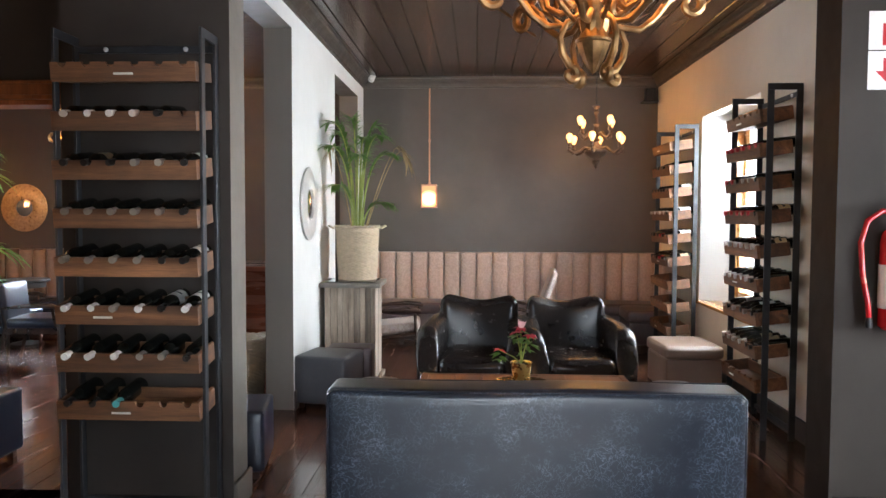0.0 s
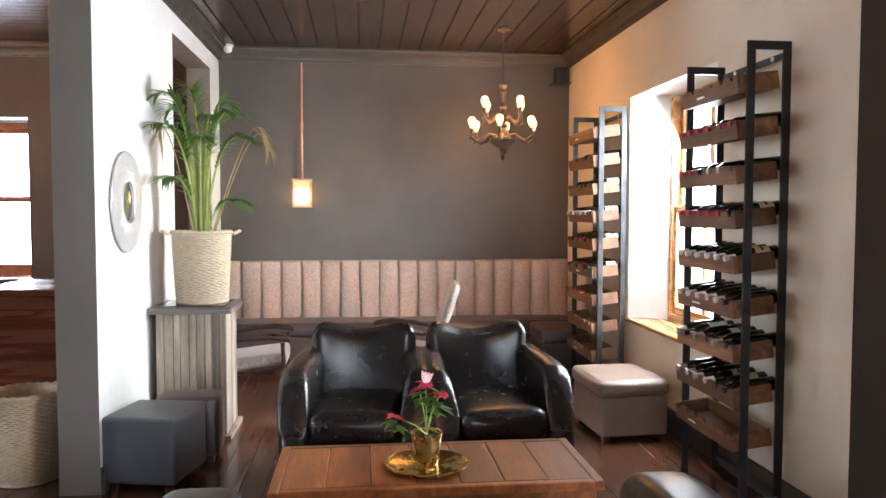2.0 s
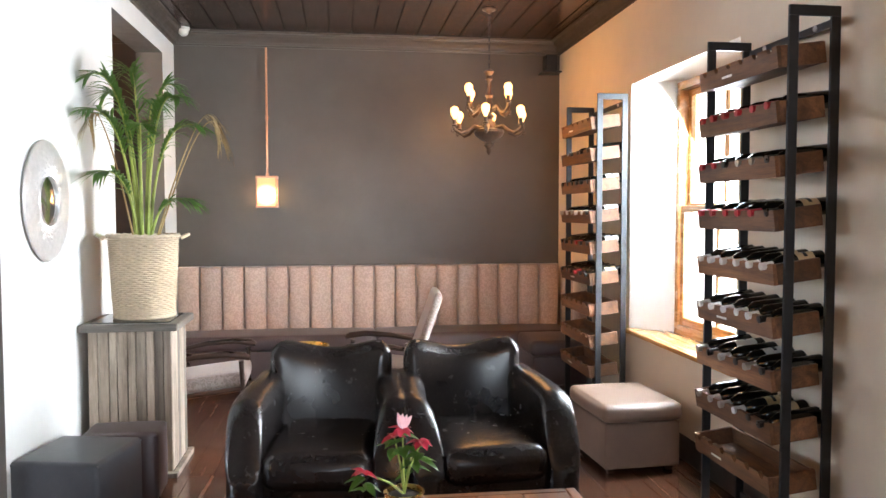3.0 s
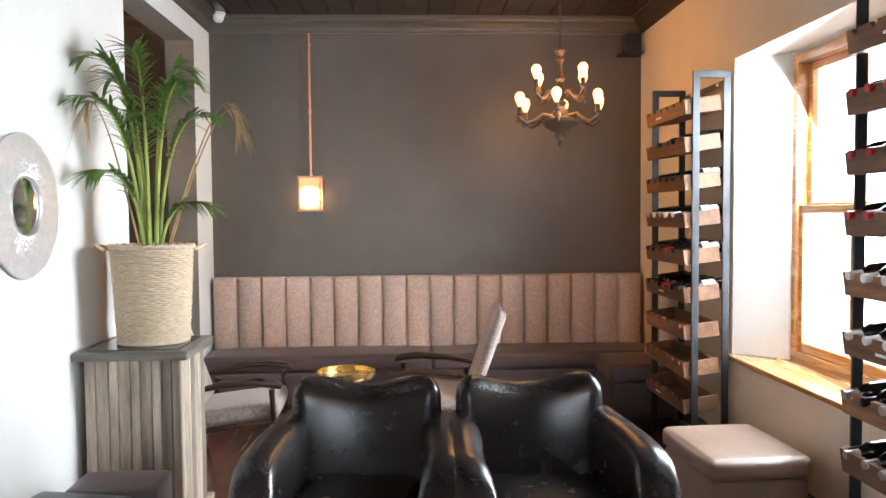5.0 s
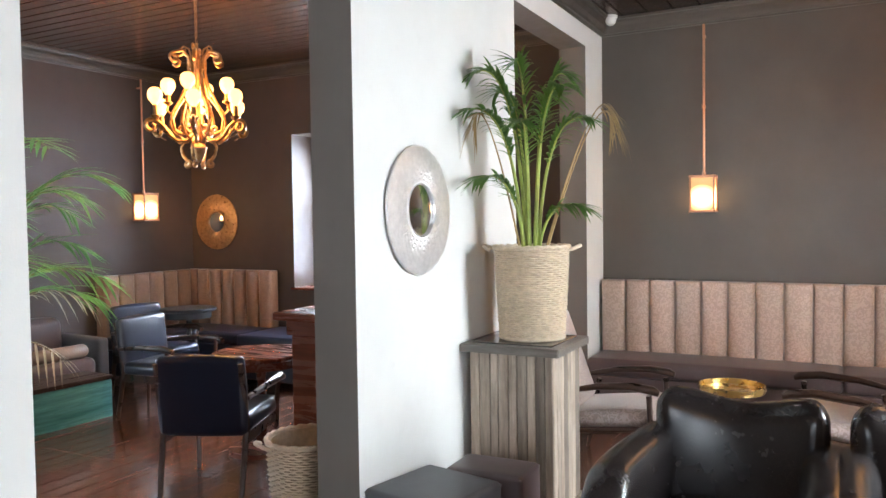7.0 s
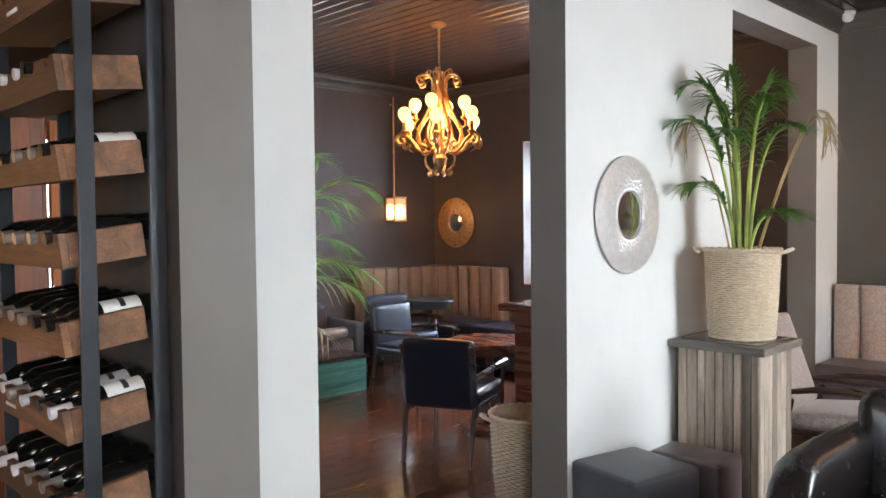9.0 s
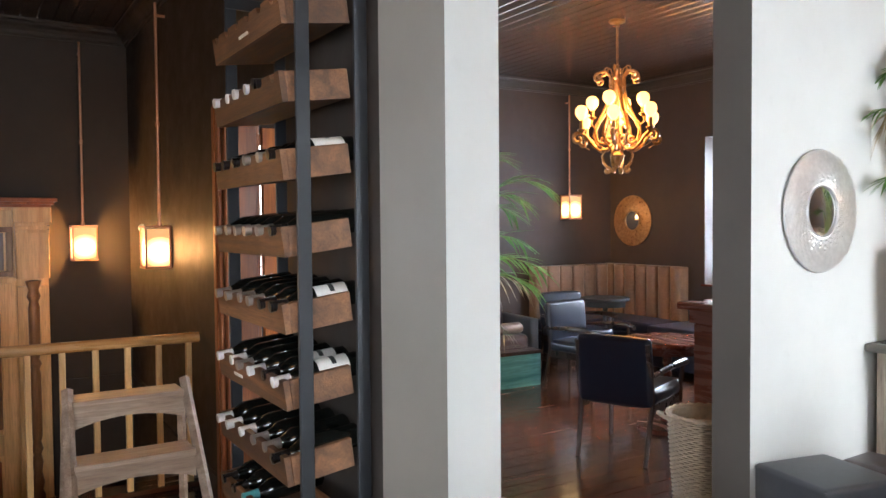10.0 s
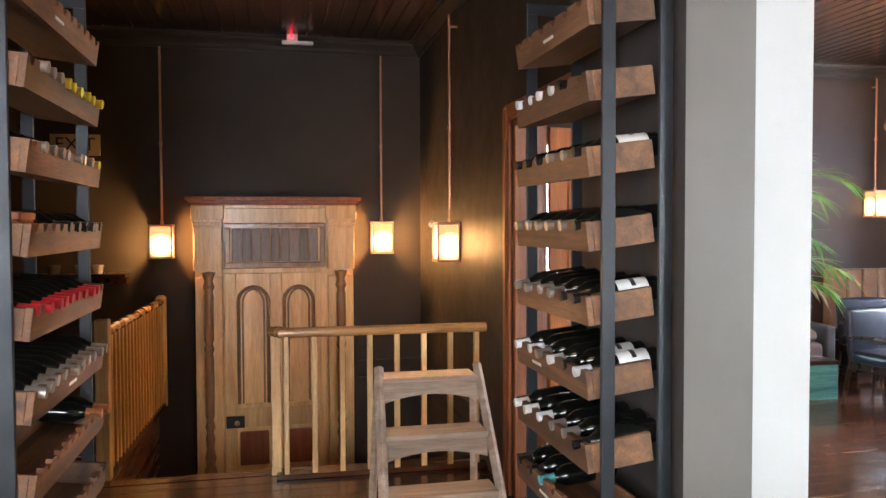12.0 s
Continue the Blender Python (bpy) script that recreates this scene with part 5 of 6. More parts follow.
# round mirrors
def round_mirror(label, m, R, mt, hole=0.4):
    """Hangs with its back on local z = 0, facing +z."""
    ob = thing("wall_mirror", label, "mirror", "", m)
    seg, vs, fs = 168, [], []
    rad = [R * 0.985, R, R * 0.99] + [R * (0.97 - (0.97 - hole - 0.03) * k / 14) for k in range(15)] + [R * (hole + 0.02), R * hole]
    hts = [0.0, 0.006, 0.016] + [0.014 + 0.004 * math.sin(math.pi * k / 14) for k in range(15)] + [0.024, 0.014]
    for k, (q, z) in enumerate(zip(rad, hts)):
        for i in range(seg):
            a = 2 * math.pi * i / seg
            zz = z + (0.0035 * ((i + (k // 2)) % 2) + 0.0015 * math.sin(k * 2.3 + i * 0.9) if 3 <= k < 18 else 0)
            vs.append((q * math.cos(a), q * math.sin(a), zz))
    for k in range(len(rad) - 1):
        for i in range(seg):
            j = (i + 1) % seg
            fs.append((k * seg + i, k * seg + j, (k + 1) * seg + j, (k + 1) * seg + i))
    part("frame", Mesh().add(vs, fs), mt, ob, "broad ribbed metal frame", True)
    part("rim", Mesh().tube([(R * math.cos(a), R * math.sin(a), 0.010) for a in [2 * math.pi * k / 64 for k in range(65)]], 0.005, 6), mt, ob, "", True)
    part("mirror_glass", Mesh().lathe([(R * hole * 1.03, 0.0), (R * hole * 1.03, 0.012), (R * hole * 0.7, 0.017), (R * hole * 0.35, 0.020), (0, 0.021)], 48), MIRROR, ob, "convex mirror glass", True)
    return ob


round_mirror("round mirror with broad ribbed silver frame on the white wall", pose(WX + 0.004, 6.175, 1.557, 90, 0, 90), 0.295, STEEL, 0.40)
round_mirror("round mirror with broad hammered bronze frame on the dark wall", pose(-5.58, DY - 0.004, 1.53, 90, 0, 0), 0.29, BRONZE, 0.36)


# lantern sconces hung on copper pipe
def sconce(m, top, label="copper lantern sconce with lit frosted glass on a copper pipe", depth=0.15):
    """Local y points out of the wall; the wall is at y = 0; local z = 0 is the lantern's middle."""
    ob = thing("wall_sconce", label, "lamp", "copper lantern sconces", m)
    w, h = 0.085, 0.132
    y0, y1 = 0.012, 0.012 + depth
    yc = 0.06
    part("back_plate", Mesh().chamfer(-w, w, 0.001, y0 - 0.005, -h, h, 0.002), COPPER, ob)
    glass = part("glass", Mesh().box(-w + 0.004, w - 0.004, y0 + 0.006, y1 - 0.003, -h + 0.01, h - 0.012), FROST, ob, "glowing frosted glass")
    glass.visible_shadow = False
    for sx in (-1, 1):
        for yy in (y0, y1):
            part("frame_post", Mesh().chamfer(sx * w - 0.006, sx * w + 0.006, yy - 0.006, yy + 0.006, -h, h, 0.002), COPPER, ob)
    for zz in (-h, h):
        part("frame_plate", Mesh().chamfer(-w - 0.009, w + 0.009, y0 - 0.008, y1 + 0.009, zz - 0.008, zz + 0.008, 0.002), COPPER, ob)
    pipe = part("pipe", Mesh().tube([(0, yc, h), (0, yc, top)], 0.0095, 10), COPPER, ob, "copper pipe", True)
    for zz in (h + (top - h) * 0.46, h + 0.02):
        part("coupling", Mesh().lathe([(0, -0.014), (0.0145, -0.014), (0.0145, 0.014), (0, 0.014)], 10, pose(0, yc, zz)), COPPER, pipe, "", True)
    part("pipe_clip", Mesh().chamfer(-0.008, 0.008, 0.001, yc, top - 0.09, top - 0.075, 0.002), COPPER, pipe)
    return ob


def out_light(m, power):
    p = m @ Vector((0, 0.088, -0.02))
    bulb_light("sconce_bulb", *p, power, 0.045)


for m, top, power in ((pose(-0.567, BY - 0.001, 1.684, 0, 0, 180), 1.28, 13), (pose(HX + 0.001, 1.615, 1.365, 0, 0, -90), 1.60, 48), (pose(HX + 0.001, 3.44, 1.385, 0, 0, -90), 1.58, 48),
                      (pose(-4.46, HY - 0.001, 1.375, 0, 0, 180), 1.60, 24), (pose(DX + 0.001, 8.55, 1.69, 0, 0, -90), 1.28, 12)):
    sconce(m, top)
    out_light(m, power)


# ------------------------------------------------------------ chandeliers
def spiral(cx, cz, r, turns, a0, sgn, n=14, shrink=0.25):
    """A curl in the r-z plane round (cx, cz)."""
    return [(cx + (r * (1 - (1 - shrink) * k / n)) * math.cos(a0 + sgn * turns * 2 * math.pi * k / n),
             cz + (r * (1 - (1 - shrink) * k / n)) * math.sin(a0 + sgn * turns * 2 * math.pi * k / n)) for k in range(n + 1)]


def chain(ob, z0, z1, mt):
    n = max(2, int((z1 - z0) / 0.034))
    for k in range(n):
        z = z0 + (z1 - z0) * (k + 0.5) / n
        pts = [(0.009 * math.cos(a) * (k % 2), 0.009 * math.cos(a) * ((k + 1) % 2), z + 0.021 * math.sin(a)) for a in [2 * math.pi * q / 10 for q in range(11)]]
        part("chain_link", Mesh().tube(pts, 0.0028, 5), mt, ob, "", True)


def scroll_chandelier(label, x, y, drop, arms=6, power=30):
    """Gilt scrolled iron chandelier with globe bulbs; its foot is at z = drop."""
    ob = thing("scroll_chandelier", label, "chandelier", "gilt scroll chandeliers", pose(x, y, drop))
    H = CEIL - drop

    def ring(profile, n, off, radius, name, lab="", twist=0.0):
        for k in range(n):
            m = pose(0, 0, 0, 0, 0, 360 * k / n + off)
            pts = [(r, 0, z) for r, z in profile]
            part(name, Mesh().tube(pts, radius if isinstance(radius, float) else [radius[0] + (radius[1] - radius[0]) * math.sin(math.pi * q / (len(pts) - 1)) for q in range(len(pts))], 8, 0, m), BRASS, ob, lab, True)

    # main arms: out of the cage, down, and curled up under the cups
    main = [(0.04, 0.23), (0.09, 0.185), (0.155, 0.18), (0.205, 0.215), (0.25, 0.275), (0.295, 0.308)] + spiral(0.33, 0.268, 0.046, 1.0, 2.0, -1, 14, 0.35)[1:]
    ring(main, arms, 10, (0.009, 0.016), "arm", "gilt scrolled arm")
    inner = [(0.05, 0.62), (0.07, 0.50), (0.13, 0.42), (0.17, 0.34), (0.155, 0.26), (0.11, 0.235)] + spiral(0.11, 0.265, 0.03, 0.9, -1.5, -1, 12, 0.35)[1:]
    ring(inner, arms, 40, (0.007, 0.013), "inner_scroll", "gilt inner scroll")
    low = [(0.05, 0.22), (0.10, 0.19), (0.125, 0.14), (0.115, 0.09), (0.085, 0.05)] + spiral(0.083, 0.026, 0.026, 1.1, 1.4, 1, 12, 0.3)[1:]
    ring(low, 4, 25, (0.008, 0.015), "lower_scroll", "gilt hanging scroll")
    cage = [(0.09, 0.19), (0.155, 0.235), (0.185, 0.30), (0.165, 0.38), (0.115, 0.47), (0.075, 0.56), (0.055, 0.66), (0.06, 0.74)]
    ring(cage, arms, 40, (0.007, 0.012), "cage_rod", "gilt pear-shaped cage rod")
    crown = [(0.05, 0.68), (0.06, 0.76), (0.10, 0.80), (0.15, 0.785)] + spiral(0.16, 0.742, 0.036, 1.1, 1.5, -1, 14, 0.35)[1:]
    ring(crown, arms, 10, 0.011, "crown_scroll", "gilt crown scroll")
    crown2 = [(0.03, 0.74), (0.05, 0.82), (0.085, 0.84)] + spiral(0.085, 0.815, 0.024, 0.9, 1.5, -1, 10, 0.35)[1:]
    ring(crown2, 4, 30, 0.006, "crown_curl")
    prof = [(0, 0.035), (0.012, 0.045), (0.03, 0.075), (0.046, 0.115), (0.05, 0.13), (0.056, 0.134), (0.056, 0.142), (0.045, 0.15), (0.034, 0.19), (0.022, 0.23), (0.028, 0.25), (0.016, 0.30),
            (0.016, 0.60), (0.03, 0.64), (0.018, 0.70), (0.035, 0.74), (0.014, 0.80), (0.012, 0.86), (0, 0.86)]
    part("stem", Mesh().lathe(prof, 18, None, 0, lambda k, i: 0.003 * (i % 2) if k < 8 else 0), BRASS, ob, "gilt centre stem with acorn finial", True)
    lf = Mesh()
    for k in range(8):
        a = k * math.pi / 4
        leaf_blade(lf, (0.03 * math.cos(a), 0.03 * math.sin(a), 0.15), (0.055 * math.cos(a), 0.055 * math.sin(a), 0.225), 0.035, -0.01, 5, 0, Vector((math.cos(a), math.sin(a), 0)))
    for k in range(arms):
        a = radians(360 * k / arms + 10)
        for q in (0.13, 0.2, 0.27):
            leaf_blade(lf, (q * math.cos(a), q * math.sin(a), 0.20), ((q + 0.06) * math.cos(a), (q + 0.06) * math.sin(a), 0.235), 0.028, 0.0)
    tagged(part("leaf_work", lf, BRASS, ob, "gilt leaf ornament", True), kind="stuff")
    for k in range(arms):
        a = radians(360 * k / arms + 10)
        px, py = 0.30 * math.cos(a), 0.30 * math.sin(a)
        cup = part("candle_cup", Mesh().lathe([(0, 0.245), (0.012, 0.25), (0.03, 0.275), (0.034, 0.285), (0.018, 0.29), (0.015, 0.36), (0, 0.36)], 14, pose(px, py, 0.055 - 0.03 * (k % 2))), BRASS, ob, "", True)
        b = part("bulb", Mesh().lathe([(0, 0.348), (0.016, 0.35), (0.022, 0.362), (0.042, 0.385), (0.050, 0.415), (0.044, 0.445), (0.026, 0.463), (0, 0.469)], 16, pose(px, py, 0.06 - 0.03 * (k % 2))), GLOBE, cup, "glowing amber globe bulb", True)
        b.visible_shadow = False
    # inner ring of higher bulbs on short arms off the cage
    for k in range(4):
        m = pose(0, 0, 0, 0, 0, 90 * k + 28)
        arm = part("upper_arm", Mesh().tube([(0.15, 0, 0.40), (0.19, 0, 0.375), (0.215, 0, 0.40), (0.205, 0, 0.44)], 0.008, 8, 0, m), BRASS, ob, "short gilt upper arm", True)
        mm = m @ pose(0.205, 0, 0.165)
        part("candle_cup", Mesh().lathe([(0, 0.265), (0.012, 0.27), (0.03, 0.285), (0.034, 0.292), (0.018, 0.297), (0.015, 0.35), (0, 0.35)], 14, mm), BRASS, arm, "", True)
        b = part("bulb", Mesh().lathe([(0, 0.340), (0.016, 0.342), (0.022, 0.354), (0.042, 0.377), (0.050, 0.407), (0.044, 0.437), (0.026, 0.455), (0, 0.461)], 16, mm), GLOBE, arm, "glowing amber globe bulb", True)
        b.visible_shadow = False
    part("canopy", Mesh().lathe([(0, H - 0.05), (0.012, H - 0.05), (0.02, H - 0.03), (0.06, H - 0.02), (0.065, H - 0.002), (0, H - 0.002)], 24), BRASS, ob, "gilt ceiling rose", True)
    chain(ob, 0.86, H - 0.045, BRASS)
    if power:
        bulb_light("chandelier_bulb", x, y, drop + 0.47, power, 0.26)
    return ob


scroll_chandelier("gilt scrolled chandelier with glowing globe bulbs over the front room", 0.375, 2.53, 1.915, 6, 24)
scroll_chandelier("gilt scrolled chandelier with glowing globe bulbs over the dining room", -3.60, 7.04, 1.90, 6, 160)


def turned_chandelier(x, y, drop):
    ob = thing("turned_chandelier", "two-tier turned wood chandelier with glowing filament bulbs", "chandelier", "", pose(x, y, drop))
    H = CEIL - drop
    prof = [(0, 0), (0.01, 0.01), (0.022, 0.035), (0.016, 0.05), (0.03, 0.065), (0.045, 0.085), (0.028, 0.105), (0.06, 0.12), (0.105, 0.15), (0.122, 0.18), (0.116, 0.20), (0.06, 0.215), (0.05, 0.26),
            (0.03, 0.285), (0.045, 0.31), (0.022, 0.335), (0.05, 0.36), (0.06, 0.385), (0.03, 0.41), (0.02, 0.45), (0.034, 0.47), (0.018, 0.50), (0.016, 0.58), (0.03, 0.60), (0.018, 0.625), (0.042, 0.66), (0.02, 0.675), (0, 0.675)]
    part("stem", Mesh().lathe(prof, 20), TURNED, ob, "weathered turned wood stem", True)

    def tier(n, off, R, z0, zc):
        for k in range(n):
            m = pose(0, 0, 0, 0, 0, 360 * k / n + off)
            pts = [(0.05, 0, z0 + 0.02), (R * 0.45, 0, z0 + 0.035), (R * 0.62, 0, z0 - 0.005), (R * 0.82, 0, z0 - 0.025), (R, 0, z0 + 0.005), (R + 0.012, 0, zc - 0.012), (R, 0, zc)]
            arm = part("arm", Mesh().tube(pts, [0.018, 0.016, 0.015, 0.014, 0.013, 0.011, 0.010], 8, 0, m), TURNED, ob, "curved wooden arm", True)
            curl = [(R + 0.012 + p[0], 0, z0 - 0.005 + p[1]) for p in spiral(0, 0, 0.022, 0.9, 2.4, -1, 10, 0.3)]
            part("curl", Mesh().tube(curl, 0.006, 6, 0, m), TURNED, arm, "", True)
            mm = m @ pose(R, 0, zc)
            part("cup", Mesh().lathe([(0, -0.01), (0.014, -0.008), (0.024, 0.004), (0.016, 0.01), (0.0155, 0.05), (0, 0.05)], 12, mm), TURNED, arm, "", True)
            b = part("bulb", Mesh().lathe([(0.0, 0.05), (0.013, 0.05), (0.015, 0.062), (0.026, 0.086), (0.033, 0.108), (0.030, 0.130), (0.016, 0.145), (0, 0.149)], 16, mm), GLOBE, arm, "glowing amber bulb", True)
            b.visible_shadow = False
    tier(6, 14, 0.295, 0.19, 0.225)
    tier(4, 32, 0.215, 0.35, 0.40)
    part("canopy", Mesh().lathe([(0, H - 0.04), (0.014, H - 0.04), (0.03, H - 0.02), (0.055, H - 0.014), (0.055, H - 0.002), (0, H - 0.002)], 24), TURNED, ob, "", True)
    chain(ob, 0.68, H - 0.035, METAL)
    bulb_light("chandelier_bulb", x, y, drop + 0.36, 25, 0.24)
    return ob


turned_chandelier(1.25, 8.16, 1.95)


# ------------------------------------------------------------ dining room
channel_bench("dining_banquette", "corner banquette with bronze channel back and black seat", pose(DX + 0.02, DY - 0.022, 0), 1.18, 7, 0.55, 0.45, 1.03, True, BLUEHIDE, DINEDAMASK)
channel_bench("dining_banquette_return", "banquette with bronze channel back and black seat", pose(DX + 0.022, 7.98, 0, 0, 0, 90), 1.10, 6, 0.52, 0.45, 1.03, True, BLUEHIDE, DINEDAMASK)
pouf("black leather bench pad beneath the dining window", pose(-4.30, 8.86, 0), 0.80, 0.64, 0.46, BLUEHIDE)


def dining_armchair(label, m, seat_mat=BLUEHIDE):
    """Faces local -y; timber frame with padded back and open arms."""
    ob = thing("dining_armchair", label, "chair", "timber dining armchairs", m)
    for s in (-1, 1):
        part("front_leg", Mesh().tube([(s * 0.24, -0.24, 0.001), (s * 0.245, -0.25, 0.40)], [0.015, 0.02], 8), DARKWOOD, ob, "", True)
        part("rear_leg", Mesh().tube([(s * 0.225, 0.34, 0.001), (s * 0.235, 0.25, 0.40), (s * 0.235, 0.33, 0.76)], [0.015, 0.02, 0.016], 8), DARKWOOD, ob, "", True)
        arm = [(s * 0.25, 0.27, 0.56), (s * 0.285, 0.05, 0.585), (s * 0.295, -0.18, 0.59), (s * 0.285, -0.27, 0.57)]
        part("armrest", Mesh().tube(arm, [0.014, 0.02, 0.026, 0.02], 10), DARKWOOD, ob, "dark polished arm", True)
        part("arm_support", Mesh().tube([(s * 0.25, -0.22, 0.38), (s * 0.285, -0.20, 0.58)], 0.014, 8), DARKWOOD, ob, "", True)
        part("side_rail", Mesh().chamfer(s * 0.235 - 0.014, s * 0.235 + 0.014, -0.24, 0.26, 0.31, 0.37, 0.004), DARKWOOD, ob)
    part("front_rail", Mesh().chamfer(-0.23, 0.23, -0.258, -0.232, 0.31, 0.37, 0.004), DARKWOOD, ob)
    part("seat", Mesh().soft(-0.255, 0.255, -0.28, 0.25, 0.36, 0.46, 0.035, 7, 0.014), seat_mat, ob, "dark padded seat", True)
    part("backrest", Mesh().soft(-0.245, 0.245, -0.035, 0.035, 0.0, 0.44, 0.03, 7, 0.008, m=pose(0, 0.255, 0.355, -6, 0, 0)), seat_mat, ob, "dark leather padded back", True)
    return ob


dc = dining_armchair("dark timber armchair with navy-black leather back", pose(-2.82, 6.39, 0, 0, 0, 203))
copy_thing(dc, pose(-4.28, 7.37, 0, 0, 0, 96))
tagged(copy_thing(dc, pose(-5.0, 7.86, 0, 0, 0, 82)), "dark timber armchair by the corner banquette")


def round_table(label, m, R, h, mt, col=0.03):
    ob = thing("round_table", label, "table", "", m)
    part("tabletop", Mesh().lathe([(0, h - 0.03), (R - 0.01, h - 0.03), (R, h - 0.022), (R, h - 0.008), (R - 0.008, h), (0, h)], 44), mt, ob, "", True)
    part("apron", Mesh().lathe([(R * 0.8, h - 0.09), (R * 0.82, h - 0.09), (R * 0.82, h - 0.031), (R * 0.8, h - 0.031)], 36), mt, ob, "", True)
    part("column", Mesh().lathe([(0, 0.06), (col * 1.6, 0.06), (col, 0.16), (col * 1.3, 0.3), (col * 0.9, 0.45), (col * 1.5, h - 0.031), (0, h - 0.031)], 18), mt, ob, "", True)
    part("foot", Mesh().lathe([(0, 0.001), (R * 0.7, 0.001), (R * 0.68, 0.03), (col * 1.6, 0.06), (0, 0.06)], 28), mt, ob, "", True)
    return ob


round_table("round polished mahogany table", pose(-3.04, 6.985, 0), 0.32, 0.66, REDWOOD)
round_table("small round dark table in the banquette corner", pose(-4.98, 8.23, 0), 0.25, 0.74, BLACKPLASTIC, 0.02)
bar = thing("bar_table", "tall mahogany bar table with panelled legs", "table", "", pose(-1.92, 6.50, 0))
part("tabletop", Mesh().chamfer(-0.30, 0.32, -0.36, 0.36, 1.01, 1.05, 0.008), REDWOOD, bar)
part("apron", Mesh().chamfer(-0.25, 0.29, -0.31, 0.31, 0.93, 1.009, 0.005), REDWOOD, bar)
for s in (-1, 1):
    part("leg_panel", Mesh().chamfer(-0.22, 0.24, s * 0.28 - 0.025, s * 0.28 + 0.025, 0.05, 0.93, 0.006), REDWOOD, bar)
part("stretcher", Mesh().chamfer(-0.02, 0.04, -0.255, 0.255, 0.22, 0.28, 0.005), REDWOOD, bar)
part("base", Mesh().chamfer(-0.26, 0.28, -0.31, 0.31, 0.001, 0.05, 0.006), REDWOOD, bar)

trunk = thing("trunk", "low chest in distressed teal paint", "chest", "", pose(-4.94, 6.86, 0, 0, 0, 88))
part("body", Mesh().chamfer(-0.34, 0.34, -0.18, 0.18, 0.001, 0.298, 0.006), TEALPAINT, trunk)
part("lid", Mesh().chamfer(-0.345, 0.345, -0.185, 0.185, 0.299, 0.33, 0.006), DARKWOOD, trunk, "dark wooden lid")
# low brown leather easy chair behind the chest
low = thing("leather_armchair", "low brown leather armchair behind the chest, bluish sheen coloured into its square arms", "armchair", "", pose(-5.46, 7.08, 0, 0, 0, 84))
part("base", Mesh().soft(-0.30, 0.30, -0.30, 0.32, 0.05, 0.26, 0.03, 5), BROWNHIDE, low, "", True)
part("seat_cushion", Mesh().soft(-0.29, 0.29, -0.34, 0.20, 0.26, 0.42, 0.05, 7, 0.015), BROWNHIDE, low, "", True)
part("backrest", Mesh().soft(-0.29, 0.29, 0.16, 0.33, 0.24, 0.72, 0.06, 7, 0.015), BROWNHIDE, low, "", True)
for sgn in (-1, 1):
    x0, x1 = sorted((sgn * 0.305, sgn * 0.41))
    # brown leather too; the grey paints in the bluish sheen on the arms
    part("armrest", Mesh().soft(x0, x1, -0.33, 0.33, 0.05, 0.57, 0.03, 6), GREYHIDE, low, "square leather arm with its sheen put into the grey", True)
feet(low, (-0.32, 0.32), (-0.26, 0.27), 0.055)
roll = thing("bolster", "rolled brown bolster lying across the armchair front", "cushion", "", pose(-5.19, 7.02, 0.424, 0, 0, 86))
part("roll", Mesh().lathe([(0, -0.27), (0.04, -0.265), (0.055, -0.24), (0.057, 0.24), (0.04, 0.265), (0, 0.27)], 18, pose(0, 0, 0.057, 0, 90, 0)), TANHIDE, roll, "", True)


def fan_palm(m):
    """A low clump of long arching fronds, some of them dry at the tips."""
    r = random.Random(3)
    ob = thing("fan_palm", "large potted palm with long arching green fronds", "plant", "", m)
    part("pot", Mesh().lathe([(0, 0.001), (0.13, 0.001), (0.18, 0.30), (0.19, 0.31), (0.19, 0.34), (0.165, 0.34), (0.16, 0.29), (0, 0.29)], 28), BLACKPLASTIC, ob, "black pot", True)
    part("trunk", Mesh().tube([(0, 0, 0.28), (0.02, 0.01, 0.42), (0.0, 0.02, 0.55)], [0.045, 0.04, 0.03], 10), STEM, ob, "", True)
    for k in range(17):
        if k < 12:
            a = radians(-55 + 13.0 * k + r.uniform(-8, 8))
            rad = 0.88 + 0.25 * r.random()
            z = (1.30, 1.95, 0.80, 1.62, 1.30, 2.15, 1.20, 1.80, 1.02, 1.95, 1.40, 1.70)[k]
        else:
            a = radians(130 + 40 * (k - 12) + r.uniform(-10, 10))
            rad, z = 0.5 + 0.2 * r.random(), 0.8 + 0.9 * r.random()
        tip = (rad * math.cos(a), rad * math.sin(a), z * 0.93)
        frond(ob, (0, 0.01, 0.42), (tip[0] * 0.42, tip[1] * 0.42, z + 0.30), tip, 13, 0.36, 0.026, r, STEM, BROADLEAF, r0=0.009, start=0.36, droop=0.34)
    for a, rad, z in ((12, 0.95, 0.60), (40, 0.90, 0.95), (-12, 0.82, 0.40)):
        a = radians(a)
        frond(ob, (0, 0.01, 0.42), (rad * 0.5 * math.cos(a), rad * 0.5 * math.sin(a), z + 0.34), (rad * math.cos(a), rad * math.sin(a), z), 7, 0.22, 0.016, r, DRYLEAF, PALELEAF, 0.006, 0.5, 0.8)
    return ob


fan_palm(pose(-5.17, 6.22, 0))

